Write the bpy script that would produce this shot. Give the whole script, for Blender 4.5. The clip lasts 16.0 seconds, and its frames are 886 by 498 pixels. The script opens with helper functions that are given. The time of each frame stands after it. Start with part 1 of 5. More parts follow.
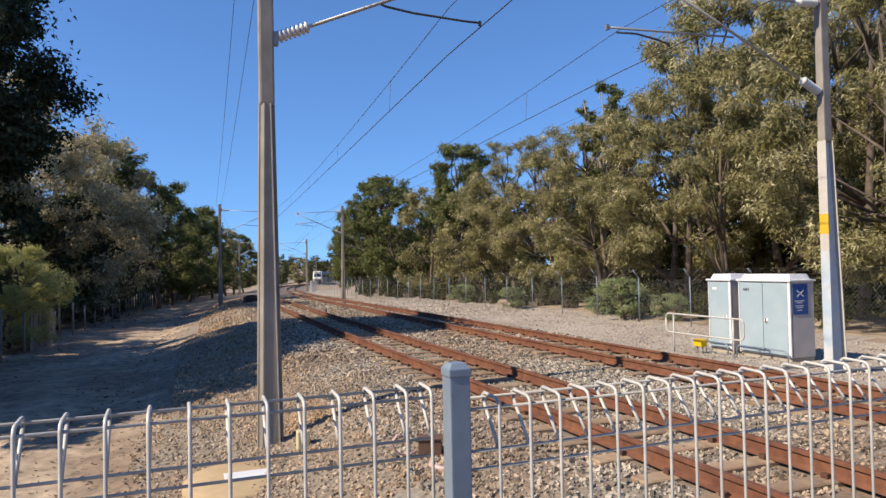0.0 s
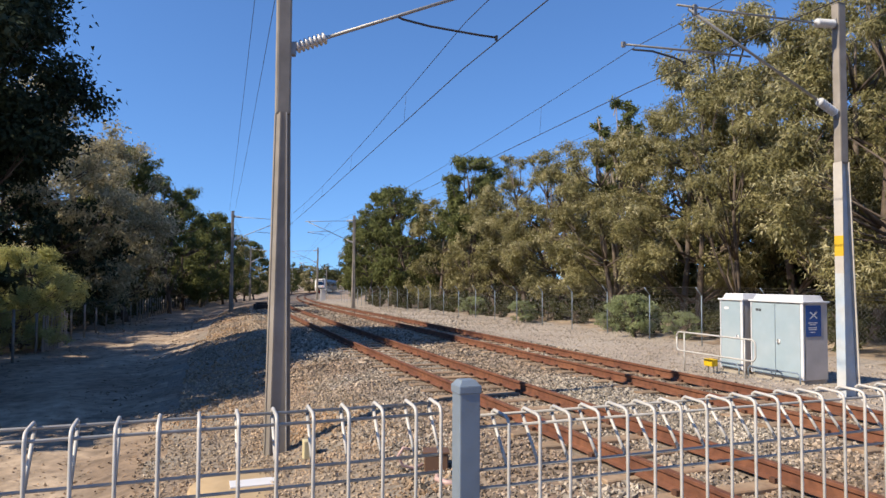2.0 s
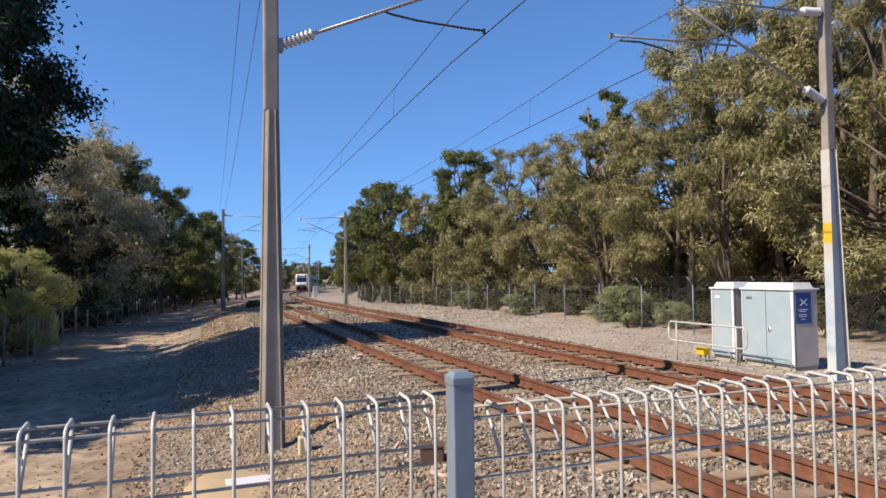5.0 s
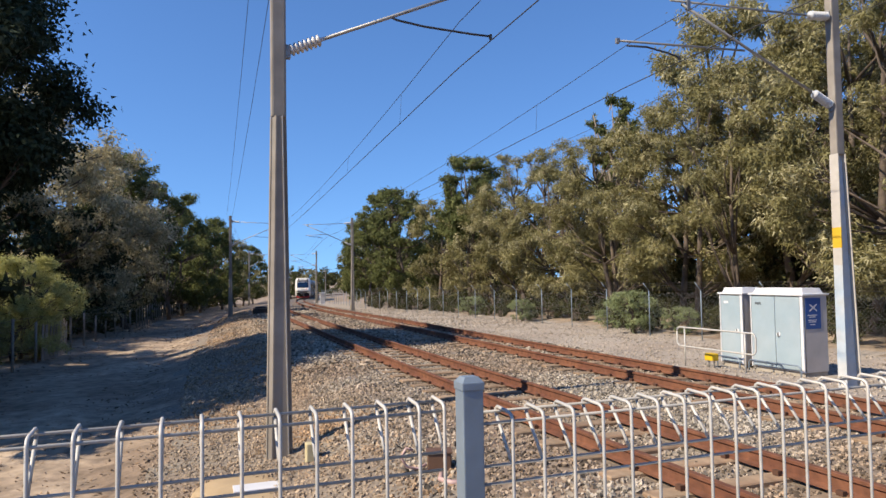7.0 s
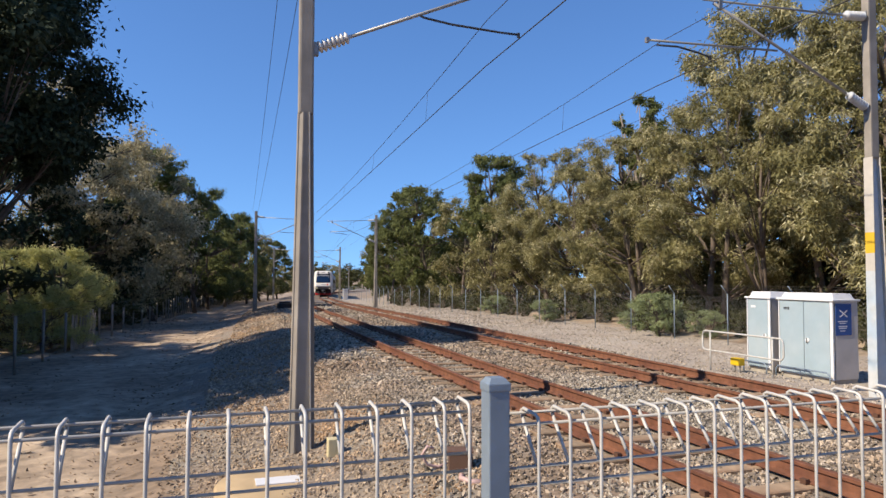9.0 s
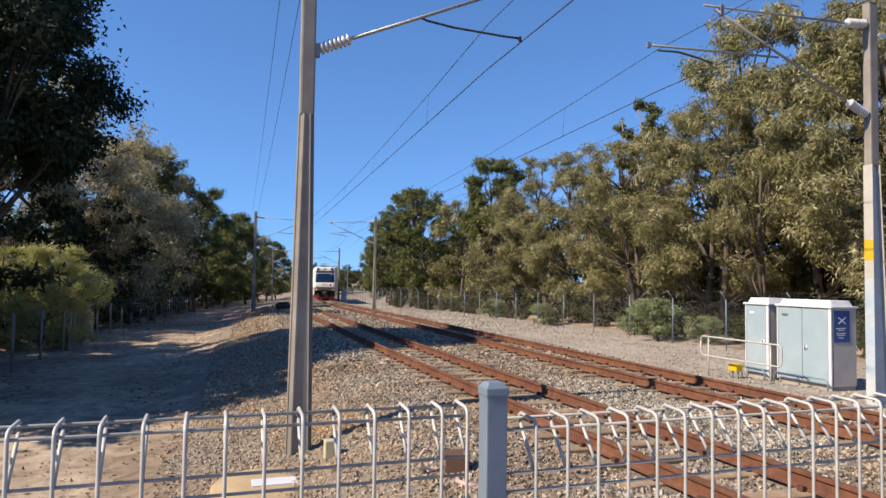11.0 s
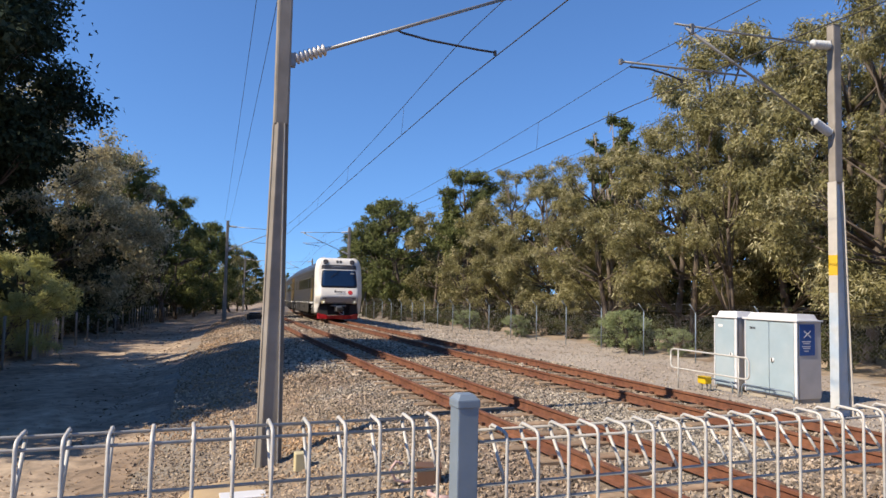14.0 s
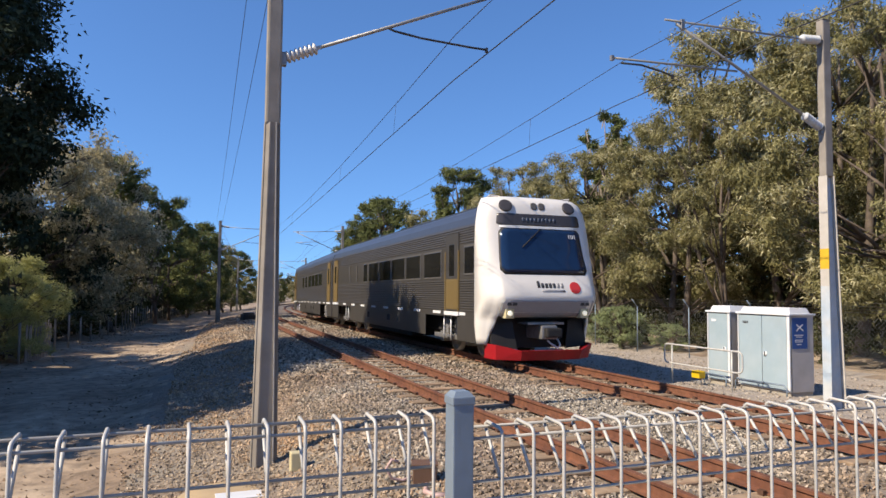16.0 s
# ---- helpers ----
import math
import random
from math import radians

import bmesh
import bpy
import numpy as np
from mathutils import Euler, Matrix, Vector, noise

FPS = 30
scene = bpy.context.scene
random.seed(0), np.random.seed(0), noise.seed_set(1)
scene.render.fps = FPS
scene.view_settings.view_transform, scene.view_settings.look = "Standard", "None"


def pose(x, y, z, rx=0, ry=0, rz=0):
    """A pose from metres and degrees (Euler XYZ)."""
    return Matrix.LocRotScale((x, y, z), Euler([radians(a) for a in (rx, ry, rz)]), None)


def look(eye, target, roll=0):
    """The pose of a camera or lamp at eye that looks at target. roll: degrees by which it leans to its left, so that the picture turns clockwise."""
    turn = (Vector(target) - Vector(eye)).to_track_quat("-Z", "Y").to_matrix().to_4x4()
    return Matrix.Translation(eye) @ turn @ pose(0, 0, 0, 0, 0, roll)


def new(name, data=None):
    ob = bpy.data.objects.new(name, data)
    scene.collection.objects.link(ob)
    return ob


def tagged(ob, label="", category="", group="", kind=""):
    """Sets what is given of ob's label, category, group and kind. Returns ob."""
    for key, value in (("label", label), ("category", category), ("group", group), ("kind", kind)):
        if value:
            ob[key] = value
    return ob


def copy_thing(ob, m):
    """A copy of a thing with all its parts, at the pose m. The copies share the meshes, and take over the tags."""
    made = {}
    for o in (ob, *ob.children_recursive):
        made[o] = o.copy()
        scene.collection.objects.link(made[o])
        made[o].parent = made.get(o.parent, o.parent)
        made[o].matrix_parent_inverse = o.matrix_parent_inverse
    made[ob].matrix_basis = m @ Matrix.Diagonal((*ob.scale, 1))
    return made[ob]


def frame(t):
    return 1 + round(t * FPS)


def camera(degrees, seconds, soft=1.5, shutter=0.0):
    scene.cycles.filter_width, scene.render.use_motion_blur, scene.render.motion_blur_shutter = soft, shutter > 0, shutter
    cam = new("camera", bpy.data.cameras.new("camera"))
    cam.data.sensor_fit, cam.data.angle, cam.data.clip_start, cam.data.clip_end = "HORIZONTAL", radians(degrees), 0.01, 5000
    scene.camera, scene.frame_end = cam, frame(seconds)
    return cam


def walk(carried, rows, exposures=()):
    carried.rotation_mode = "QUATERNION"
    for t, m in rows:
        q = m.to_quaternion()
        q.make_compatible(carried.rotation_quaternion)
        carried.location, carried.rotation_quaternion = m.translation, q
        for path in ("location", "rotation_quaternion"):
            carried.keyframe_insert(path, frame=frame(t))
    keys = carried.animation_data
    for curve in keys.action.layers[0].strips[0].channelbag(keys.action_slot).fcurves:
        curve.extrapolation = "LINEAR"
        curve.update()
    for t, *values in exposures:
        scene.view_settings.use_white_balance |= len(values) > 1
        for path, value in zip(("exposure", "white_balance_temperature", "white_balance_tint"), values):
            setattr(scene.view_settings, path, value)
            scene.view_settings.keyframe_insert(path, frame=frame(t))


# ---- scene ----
CAM_ROWS = (
    (0.0, 0.005, -0.007, 1.760, 1.40, -21.24, -1.16),
    (0.5, 0.003, -0.011, 1.764, 1.74, -21.34, -0.69),
    (1.0, -0.000, -0.008, 1.769, 2.10, -21.09, -0.27),
    (1.5, 0.000, -0.000, 1.770, 2.34, -20.60, -0.00),
    (2.0, -0.002, -0.004, 1.772, 2.39, -20.34, 0.31),
    (2.5, -0.003, -0.003, 1.774, 2.39, -20.44, 0.40),
    (3.0, -0.001, -0.001, 1.770, 2.45, -20.74, 0.07),
    (3.5, -0.002, -0.013, 1.768, 2.35, -20.98, -0.32),
    (4.0, -0.002, -0.015, 1.769, 1.95, -21.14, -0.64),
    (6.5, -0.003, -0.002, 1.762, 2.14, -20.87, -1.03),
    (7.0, -0.004, 0.003, 1.762, 2.44, -20.48, -0.90),
    (7.5, -0.010, 0.011, 1.768, 2.62, -19.72, -0.47),
    (8.0, -0.012, 0.022, 1.766, 2.61, -19.02, 0.01),
    (8.5, -0.013, 0.024, 1.766, 2.42, -18.60, 0.23),
    (9.0, -0.013, 0.020, 1.765, 2.31, -18.52, 0.14),
    (11.5, -0.014, 0.021, 1.769, 2.63, -18.67, 0.92),
    (12.0, -0.015, 0.021, 1.769, 2.78, -18.79, 0.96),
    (12.5, -0.017, 0.025, 1.768, 2.86, -18.80, 1.05),
    (13.0, -0.015, 0.022, 1.767, 3.12, -19.05, 1.10),
    (13.5, -0.016, 0.012, 1.772, 3.41, -19.83, 1.24),
    (14.0, -0.013, 0.013, 1.770, 3.51, -20.77, 1.21),
    (14.5, -0.013, 0.010, 1.768, 3.41, -21.39, 1.05),
    (15.0, -0.013, 0.008, 1.767, 3.35, -21.58, 0.84),
    (15.5, -0.015, 0.010, 1.769, 3.35, -21.53, 0.71),
    (16.0, -0.014, 0.010, 1.769, 3.34, -21.32, 0.55),
)
cam = camera(66.3, 16.0)
walk(cam, [(t, pose(x, y, z, 90 + pitch, 0, yaw) @ pose(0, 0, 0, 0, 0, roll)) for t, x, y, z, pitch, yaw, roll in CAM_ROWS])

# ---- light ----
SUN_DIR = Vector((-1.0, -0.10, 0.86)).normalized()
world = bpy.data.worlds.new("sky")
scene.world = world
world.use_nodes = True
wn = world.node_tree.nodes
sky = wn.new("ShaderNodeTexSky")
sky.sky_type = "NISHITA"
sky.sun_disc = False
sky.sun_elevation = math.asin(SUN_DIR.z)
sky.sun_rotation = math.atan2(SUN_DIR.x, SUN_DIR.y)
sky.altitude = 50
sky.air_density = 1.0
sky.dust_density = 0.0
sky.ozone_density = 6.0
deep = wn.new("ShaderNodeMix")
deep.data_type, deep.blend_type = "RGBA", "MULTIPLY"
deep.inputs[0].default_value = 1.0
deep.inputs[7].default_value = (1.18, 1.45, 1.73, 1)
# clear dry air: the sky stays blue down to the horizon
coords = wn.new("ShaderNodeTexCoord")
lift = wn.new("ShaderNodeVectorMath")
lift.operation = "MULTIPLY_ADD"
lift.inputs[1].default_value, lift.inputs[2].default_value = (1, 1, 0.92), (0, 0, 0.11)
unit = wn.new("ShaderNodeVectorMath")
unit.operation = "NORMALIZE"
world.node_tree.links.new(coords.outputs["Generated"], lift.inputs[0])
world.node_tree.links.new(lift.outputs[0], unit.inputs[0])
world.node_tree.links.new(unit.outputs[0], sky.inputs["Vector"])
world.node_tree.links.new(sky.outputs["Color"], deep.inputs[6])
world.node_tree.links.new(deep.outputs[2], wn["Background"].inputs["Color"])
wn["Background"].inputs["Strength"].default_value = 0.071
sun_data = bpy.data.lights.new("sun", "SUN")
sun_data.energy, sun_data.angle, sun_data.color = 5.0, radians(0.5), (1.0, 0.87, 0.69)
sun = new("sun", sun_data)
sun.matrix_world = look(SUN_DIR * 60, (0, 0, 0))
scene.view_settings.exposure = 0.6

# ---- the track's course ----
NEAR, FAR, HALF = 4.77, 8.2, 0.5685


def curve_x(y):
    u = max(0.0, y - 12.0)
    return 0.00067 * u * u + 0.02 * (math.sqrt(u * u + 100) - 10)


def slope_x(y):
    return (curve_x(y + 0.5) - curve_x(y - 0.5))


def track_z(y):
    v = (y - 25) / 6
    return -0.0165 * 6 * (math.log1p(math.exp(v)) if v < 30 else v)


def smooth(a, b, v):
    v = min(1.0, max(0.0, (v - a) / (b - a)))
    return v * v * (3 - 2 * v)


PROFILE = ((-400, -1.3), (-60, -1.3), (-9, -1.12), (-6, -1.08), (-3.4, -1.14), (-2.6, -1.10), (-1.4, -1.12), (-0.7, -1.00),
           (0.6, -0.80), (1.4, -0.66), (2.3, -0.40), (3.0, -0.26), (3.6, -0.205), (9.4, -0.205), (10.0, -0.27), (11.4, -0.58), (12.4, -0.62), (17, -0.64), (22, -0.5), (60, -0.4), (400, -0.4))


def ground_z(x, y):
    xr = x - curve_x(y) if y < 300 else x - curve_x(300) - (y - 300) * 0.4
    if xr < 3.0:
        xr = min(3.0, xr + 0.9 * smooth(15, 28, y) * smooth(-2.5, 0.5, xr))
    z = PROFILE[-1][1]
    for (a, za), (b, zb) in zip(PROFILE, PROFILE[1:]):
        if xr < b:
            z = za if xr < a else za + (zb - za) * (xr - a) / (b - a)
            break
    f = smooth(2.2, 3.4, xr) * (1 - smooth(9.4, 10.4, xr))
    n = 0.09 * noise.noise((x * 0.45, y * 0.3, 3.1)) + 0.035 * noise.noise((x * 1.7, y * 1.5, 7.7))
    z += track_z(min(y, 260)) + n * (1 - f) + 0.02 * f * noise.noise((x * 2.1, y * 2.1, 0.3))
    near = (1 - smooth(2.6, 3.9, y)) * smooth(-4.5, -2.5, x) * (1 - smooth(14, 16, x))
    return z + (-0.03 - z) * near


# ---- materials ----
def material(name, color, rough=0.7, metal=0.0, vary=0.25, scale=8.0, bump=0.2, bump_scale=40.0, second=None, coarse=0.8, mix=0.5, island=0.0, obj=0.0, spec=0.5):
    """A procedural surface: two scales of colour noise, optional second colour in patches, fine relief."""
    m = bpy.data.materials.new(name)
    m.use_nodes = True
    nt = m.node_tree
    n, l = nt.nodes, nt.links
    b = n["Principled BSDF"]
    b.inputs["Roughness"].default_value, b.inputs["Metallic"].default_value = rough, metal
    b.inputs["Specular IOR Level"].default_value = spec
    geo = n.new("ShaderNodeNewGeometry")
    tc = n.new("ShaderNodeTexCoord")

    def noisy(sc, detail=6.0):
        t = n.new("ShaderNodeTexNoise")
        t.inputs["Scale"].default_value, t.inputs["Detail"].default_value = sc, detail
        l.new(tc.outputs["Object"], t.inputs["Vector"])
        return t.outputs["Fac"]

    def mixed(kind, fac, a, bb):
        x = n.new("ShaderNodeMix")
        x.data_type, x.blend_type = "RGBA", kind
        for sock, v in ((x.inputs[0], fac), (x.inputs[6], a), (x.inputs[7], bb)):
            if isinstance(v, (int, float)):
                sock.default_value = v
            elif isinstance(v, tuple):
                sock.default_value = (*v, 1)
            else:
                l.new(v, sock)
        return x.outputs[2]

    def ramp(fac, lo, hi, a, bb):
        r = n.new("ShaderNodeMapRange")
        r.inputs[1].default_value, r.inputs[2].default_value, r.inputs[3].default_value, r.inputs[4].default_value = lo, hi, a, bb
        l.new(fac, r.inputs[0])
        return r.outputs[0]

    col = color
    if second:
        col = mixed("MIX", ramp(noisy(coarse), 0.5 - 0.3 * (1 - mix) - 0.08, 0.62, 0.0, 1.0) if mix != 0.5 else ramp(noisy(coarse), 0.4, 0.62, 0.0, 1.0), color, second)
    fine = ramp(noisy(scale), 0.3, 0.7, 1 - vary, 1 + vary)
    comb = n.new("ShaderNodeCombineColor")
    for i in range(3):
        l.new(fine, comb.inputs[i])
    col = mixed("MULTIPLY", 1.0, col, comb.outputs[0])
    for src, amount in ((geo.outputs["Random Per Island"], island), (None, obj)):
        if amount:
            if src is None:
                src = n.new("ShaderNodeObjectInfo").outputs["Random"]
            c2 = n.new("ShaderNodeCombineColor")
            v = ramp(src, 0, 1, 1 - amount, 1 + amount)
            for i in range(3):
                l.new(v, c2.inputs[i])
            col = mixed("MULTIPLY", 1.0, col, c2.outputs[0])
    l.new(col, b.inputs["Base Color"])
    if bump:
        bp = n.new("ShaderNodeBump")
        bp.inputs["Strength"].default_value, bp.inputs["Distance"].default_value = bump, 0.02
        l.new(noisy(bump_scale), bp.inputs["Height"])
        l.new(bp.outputs[0], b.inputs["Normal"])
    return m


def leaf_material(name, color, second, pale=0.12, translucent=0.25):
    m = bpy.data.materials.new(name)
    m.use_nodes = True
    n, l = m.node_tree.nodes, m.node_tree.links
    b = n["Principled BSDF"]
    b.inputs["Roughness"].default_value = 0.7
    b.inputs["Specular IOR Level"].default_value = pale
    geo = n.new("ShaderNodeNewGeometry")
    tc = n.new("ShaderNodeTexCoord")
    t = n.new("ShaderNodeTexNoise")
    t.inputs["Scale"].default_value = 1.1
    l.new(tc.outputs["Object"], t.inputs["Vector"])
    add = n.new("ShaderNodeMath")
    add.operation = "MULTIPLY_ADD"
    add.inputs[1].default_value, add.inputs[2].default_value = 0.30, -0.15
    l.new(geo.outputs["Random Per Island"], add.inputs[0])
    add2 = n.new("ShaderNodeMath")
    add2.operation = "MULTIPLY_ADD"
    add2.inputs[1].default_value = 1.0
    l.new(t.outputs["Fac"], add2.inputs[0])
    l.new(add.outputs[0], add2.inputs[2])
    r = n.new("ShaderNodeValToRGB")
    r.color_ramp.elements[0].position, r.color_ramp.elements[0].color = 0.15, (*[c * 0.55 for c in color], 1)
    r.color_ramp.elements[1].position, r.color_ramp.elements[1].color = 0.85, (*second, 1)
    e = r.color_ramp.elements.new(0.5)
    e.color = (*color, 1)
    l.new(add2.outputs[0], r.inputs[0])
    l.new(r.outputs[0], b.inputs["Base Color"])
    tr = n.new("ShaderNodeBsdfTranslucent")
    l.new(r.outputs[0], tr.inputs["Color"])
    mx = n.new("ShaderNodeMixShader")
    mx.inputs[0].default_value = translucent
    l.new(b.outputs[0], mx.inputs[1])
    l.new(tr.outputs[0], mx.inputs[2])
    l.new(mx.outputs[0], n["Material Output"].inputs["Surface"])
    return m


def glowing(name, color, strength):
    m = bpy.data.materials.new(name)
    m.use_nodes = True
    b = m.node_tree.nodes["Principled BSDF"]
    b.inputs["Base Color"].default_value = (*color, 1)
    b.inputs["Emission Color"].default_value = (*color, 1)
    b.inputs["Emission Strength"].default_value = strength
    return m


DIRT = material("dirt", (0.213, 0.153, 0.103), 0.95, vary=0.38, scale=3.2, bump=1.0, bump_scale=9, second=(0.355, 0.273, 0.192), coarse=0.5)
BALLAST = material("ballast", (0.213, 0.181, 0.142), 0.95, vary=0.35, scale=16, bump=0.9, bump_scale=22, second=(0.192, 0.135, 0.0923), coarse=0.4)
STONE = material("ballast_stone", (0.268, 0.235, 0.19), 0.9, vary=0.25, scale=0.8, bump=0.0, second=(0.22, 0.16, 0.11), coarse=0.35, island=0.78)
BANK_STONE = material("bank_stone", (0.291, 0.231, 0.167), 0.95, vary=0.2, scale=0.8, bump=0.0, second=(0.312, 0.206, 0.121), coarse=0.5, island=0.5)
VERGE_STONE = material("verge_stone", (0.334, 0.291, 0.241), 0.9, vary=0.2, scale=0.8, bump=0.0, second=(0.284, 0.234, 0.185), coarse=0.35, island=0.4)
GRAVEL = material("gravel_bed", (0.334, 0.291, 0.245), 0.95, vary=0.3, scale=14, bump=0.8, bump_scale=20, second=(0.298, 0.248, 0.202), coarse=0.3)
RUST = material("rusty_rail", (0.117, 0.0426, 0.022), 0.85, metal=0.0, vary=0.3, scale=9, bump=0.15, second=(0.156, 0.0625, 0.0305), coarse=1.5)
SLEEPER = material("sleeper", (0.284, 0.202, 0.128), 0.9, vary=0.25, scale=7, bump=0.3, second=(0.213, 0.135, 0.0817), coarse=2, obj=0.2)
CLIP = material("rail_clip", (0.0781, 0.0355, 0.0199), 0.8, vary=0.3)
GALV = material("galvanised_steel", (0.50, 0.475, 0.435), 0.55, metal=0.15, vary=0.12, scale=20, bump=0.05, second=(0.43, 0.421, 0.396), coarse=4)
CROSS_WIRE = material("dull_cross_wire", (0.34, 0.325, 0.30), 0.65, metal=0.05, vary=0.12, scale=20, bump=0.05, spec=0.3)
GALV_POST = material("dull_galvanised_post", (0.198, 0.245, 0.297), 0.55, metal=0.3, vary=0.08, scale=12, bump=0.05)
MAST = material("weathered_mast", (0.275, 0.243, 0.205), 0.75, vary=0.1, scale=5, bump=0.1, second=(0.202, 0.177, 0.146), coarse=1.2)
MAST_DARK = material("darker_mast", (0.192, 0.17, 0.142), 0.85, vary=0.15, scale=5, bump=0.1)
MAST_PALE = material("pale_blue_mast_paint", (0.355, 0.426, 0.497), 0.6, vary=0.08, scale=6, bump=0.05, second=(0.44, 0.454, 0.454), coarse=2)
MAST_WHITE = material("cream_mast_paint", (0.44, 0.405, 0.355), 0.6, vary=0.08, scale=6, bump=0.05)
YELLOW = material("yellow_paint", (0.568, 0.355, 0.0213), 0.5, vary=0.06, scale=6, bump=0.05)
WIRE = material("dark_wire", (0.0516, 0.0473, 0.043), 0.6, metal=0.4, vary=0.1)
TUBE = material("grey_tube", (0.284, 0.275, 0.258), 0.5, metal=0.5, vary=0.12)
PORCELAIN = material("grey_porcelain", (0.469, 0.454, 0.44), 0.3, vary=0.08)
PORCELAIN_RIB = material("pale_insulator", (0.511, 0.511, 0.497), 0.3, vary=0.05)
CAB_BLUE = material("pale_blue_cabinet", (0.284, 0.359, 0.401), 0.45, vary=0.05, scale=3, bump=0.03, second=(0.327, 0.387, 0.419), coarse=1.2)
CAB_WHITE = material("white_cabinet", (0.608, 0.608, 0.616), 0.5, vary=0.05, scale=4, bump=0.03)
CAB_SIDE = material("beige_cabinet_side", (0.44, 0.405, 0.383), 0.6, vary=0.1, scale=3, bump=0.03)
CONCRETE = material("concrete", (0.32, 0.284, 0.234), 0.9, vary=0.15, scale=6, bump=0.2)
SIGN_BLUE = material("blue_sign", (0.0142, 0.071, 0.256), 0.4, vary=0.05)
SIGN_WHITE = material("white_marking", (0.64, 0.64, 0.64), 0.5, vary=0.05)
DARK = material("dark_marking", (0.0355, 0.0355, 0.0391), 0.6, vary=0.1)
BARK = material("grey_bark", (0.121, 0.0923, 0.071), 0.9, vary=0.3, scale=5, bump=0.5, second=(0.071, 0.0532, 0.0391), coarse=1.0)
BARK_PALE = material("pale_bark", (0.234, 0.192, 0.149), 0.9, vary=0.3, scale=5, bump=0.4)
# olive base; the cream second colour paints sun highlights into the sprays
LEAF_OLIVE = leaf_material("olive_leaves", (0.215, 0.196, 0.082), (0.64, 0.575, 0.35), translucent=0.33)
LEAF_GREEN = leaf_material("green_leaves", (0.103, 0.117, 0.0391), (0.234, 0.241, 0.0923))
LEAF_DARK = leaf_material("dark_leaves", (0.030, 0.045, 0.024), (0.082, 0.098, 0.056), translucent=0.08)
# paler than the leaf itself: sunlight on the crown is put into the colour
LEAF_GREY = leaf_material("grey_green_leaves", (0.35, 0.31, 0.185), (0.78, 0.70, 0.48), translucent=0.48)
# the deep shade under the canopy is put into this leaf colour
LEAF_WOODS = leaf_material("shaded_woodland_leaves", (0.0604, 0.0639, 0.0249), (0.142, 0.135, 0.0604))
LEAF_BUSH = leaf_material("bush_leaves", (0.225, 0.265, 0.13), (0.38, 0.41, 0.21), translucent=0.35)
LEAF_FEATHER = leaf_material("feathery_leaves", (0.42, 0.42, 0.165), (0.60, 0.57, 0.27), translucent=0.5)
TRAIN_SIDE = material("ribbed_stainless_steel", (0.107, 0.098, 0.0877), 0.42, metal=0.6, vary=0.06, scale=2, bump=0.02)
TRAIN_ROOF = material("dark_blue_grey_roof", (0.0731, 0.086, 0.116), 0.4, metal=0.5, vary=0.08, scale=2, bump=0.02)
TRAIN_WHITE = material("white_fibreglass_nose", (0.656, 0.624, 0.576), 0.35, vary=0.03, scale=3, bump=0.0)
TRAIN_GREY = material("pale_grey_apron", (0.298, 0.298, 0.305), 0.5, vary=0.04)
GLASS = material("dark_tinted_glass", (0.008, 0.022, 0.06), 0.05, vary=0.05, bump=0.0)
WIN_GLASS = material("dark_window_glass", (0.012, 0.012, 0.012), 0.1, vary=0.05, bump=0.0)
WINDOW_FRAME = material("grey_window_frame", (0.085, 0.079, 0.072), 0.5, vary=0.05)
BRONZE = material("bronze_door", (0.17, 0.117, 0.0426), 0.5, metal=0.2, vary=0.06)
RED = material("red_pilot", (0.327, 0.0071, 0.0128), 0.45, vary=0.08)
BLACK = material("black_underframe", (0.0142, 0.0128, 0.0121), 0.7, vary=0.2)
STEEL = material("worn_steel", (0.258, 0.249, 0.241), 0.5, metal=0.6, vary=0.2)
LOGO_RED = material("red_roundel", (0.461, 0.0284, 0.0284), 0.5, vary=0.03)
LAMP_ON = glowing("lit_lamp", (1.0, 0.92, 0.7), 0.35)
LAMP_GLASS = material("dark_lamp_glass", (0.05, 0.045, 0.045), 0.15, vary=0.05)
YELLOW_BOX = material("yellow_plastic", (0.568, 0.369, 0.0071), 0.45, vary=0.05)
SAND_LID = material("tan_pit_lid", (0.369, 0.27, 0.156), 0.85, vary=0.1, scale=4)
CREAM = material("cream_plastic", (0.511, 0.44, 0.256), 0.6, vary=0.05)
RUST_BOX = material("brown_junction_box", (0.114, 0.0604, 0.0355), 0.7, vary=0.1)
MESH_GREY = material("dull_mesh", (0.213, 0.22, 0.206), 0.7, metal=0.2, vary=0.1)
HOSE = material("pink_hose", (0.44, 0.298, 0.27), 0.5, vary=0.08)
LITTER = material("dry_leaf_litter", (0.142, 0.0923, 0.0532), 0.9, vary=0.3, island=0.5)
TIMBER = material("grey_timber", (0.241, 0.213, 0.185), 0.9, vary=0.25, scale=4)


# ---- mesh helpers ----
def part(name, bm, mat, parent=None, label=""):
    me = bpy.data.meshes.new(name)
    bm.to_mesh(me)
    bm.free()
    me.materials.append(mat)
    ob = new(name, me)
    ob.parent = parent
    return tagged(ob, label)


def empty(name, label, category, group="", m=None, kind=""):
    ob = tagged(new(name), label, category, group, kind)
    ob.empty_display_size = 0.1
    if m is not None:
        ob.matrix_basis = m
    return ob


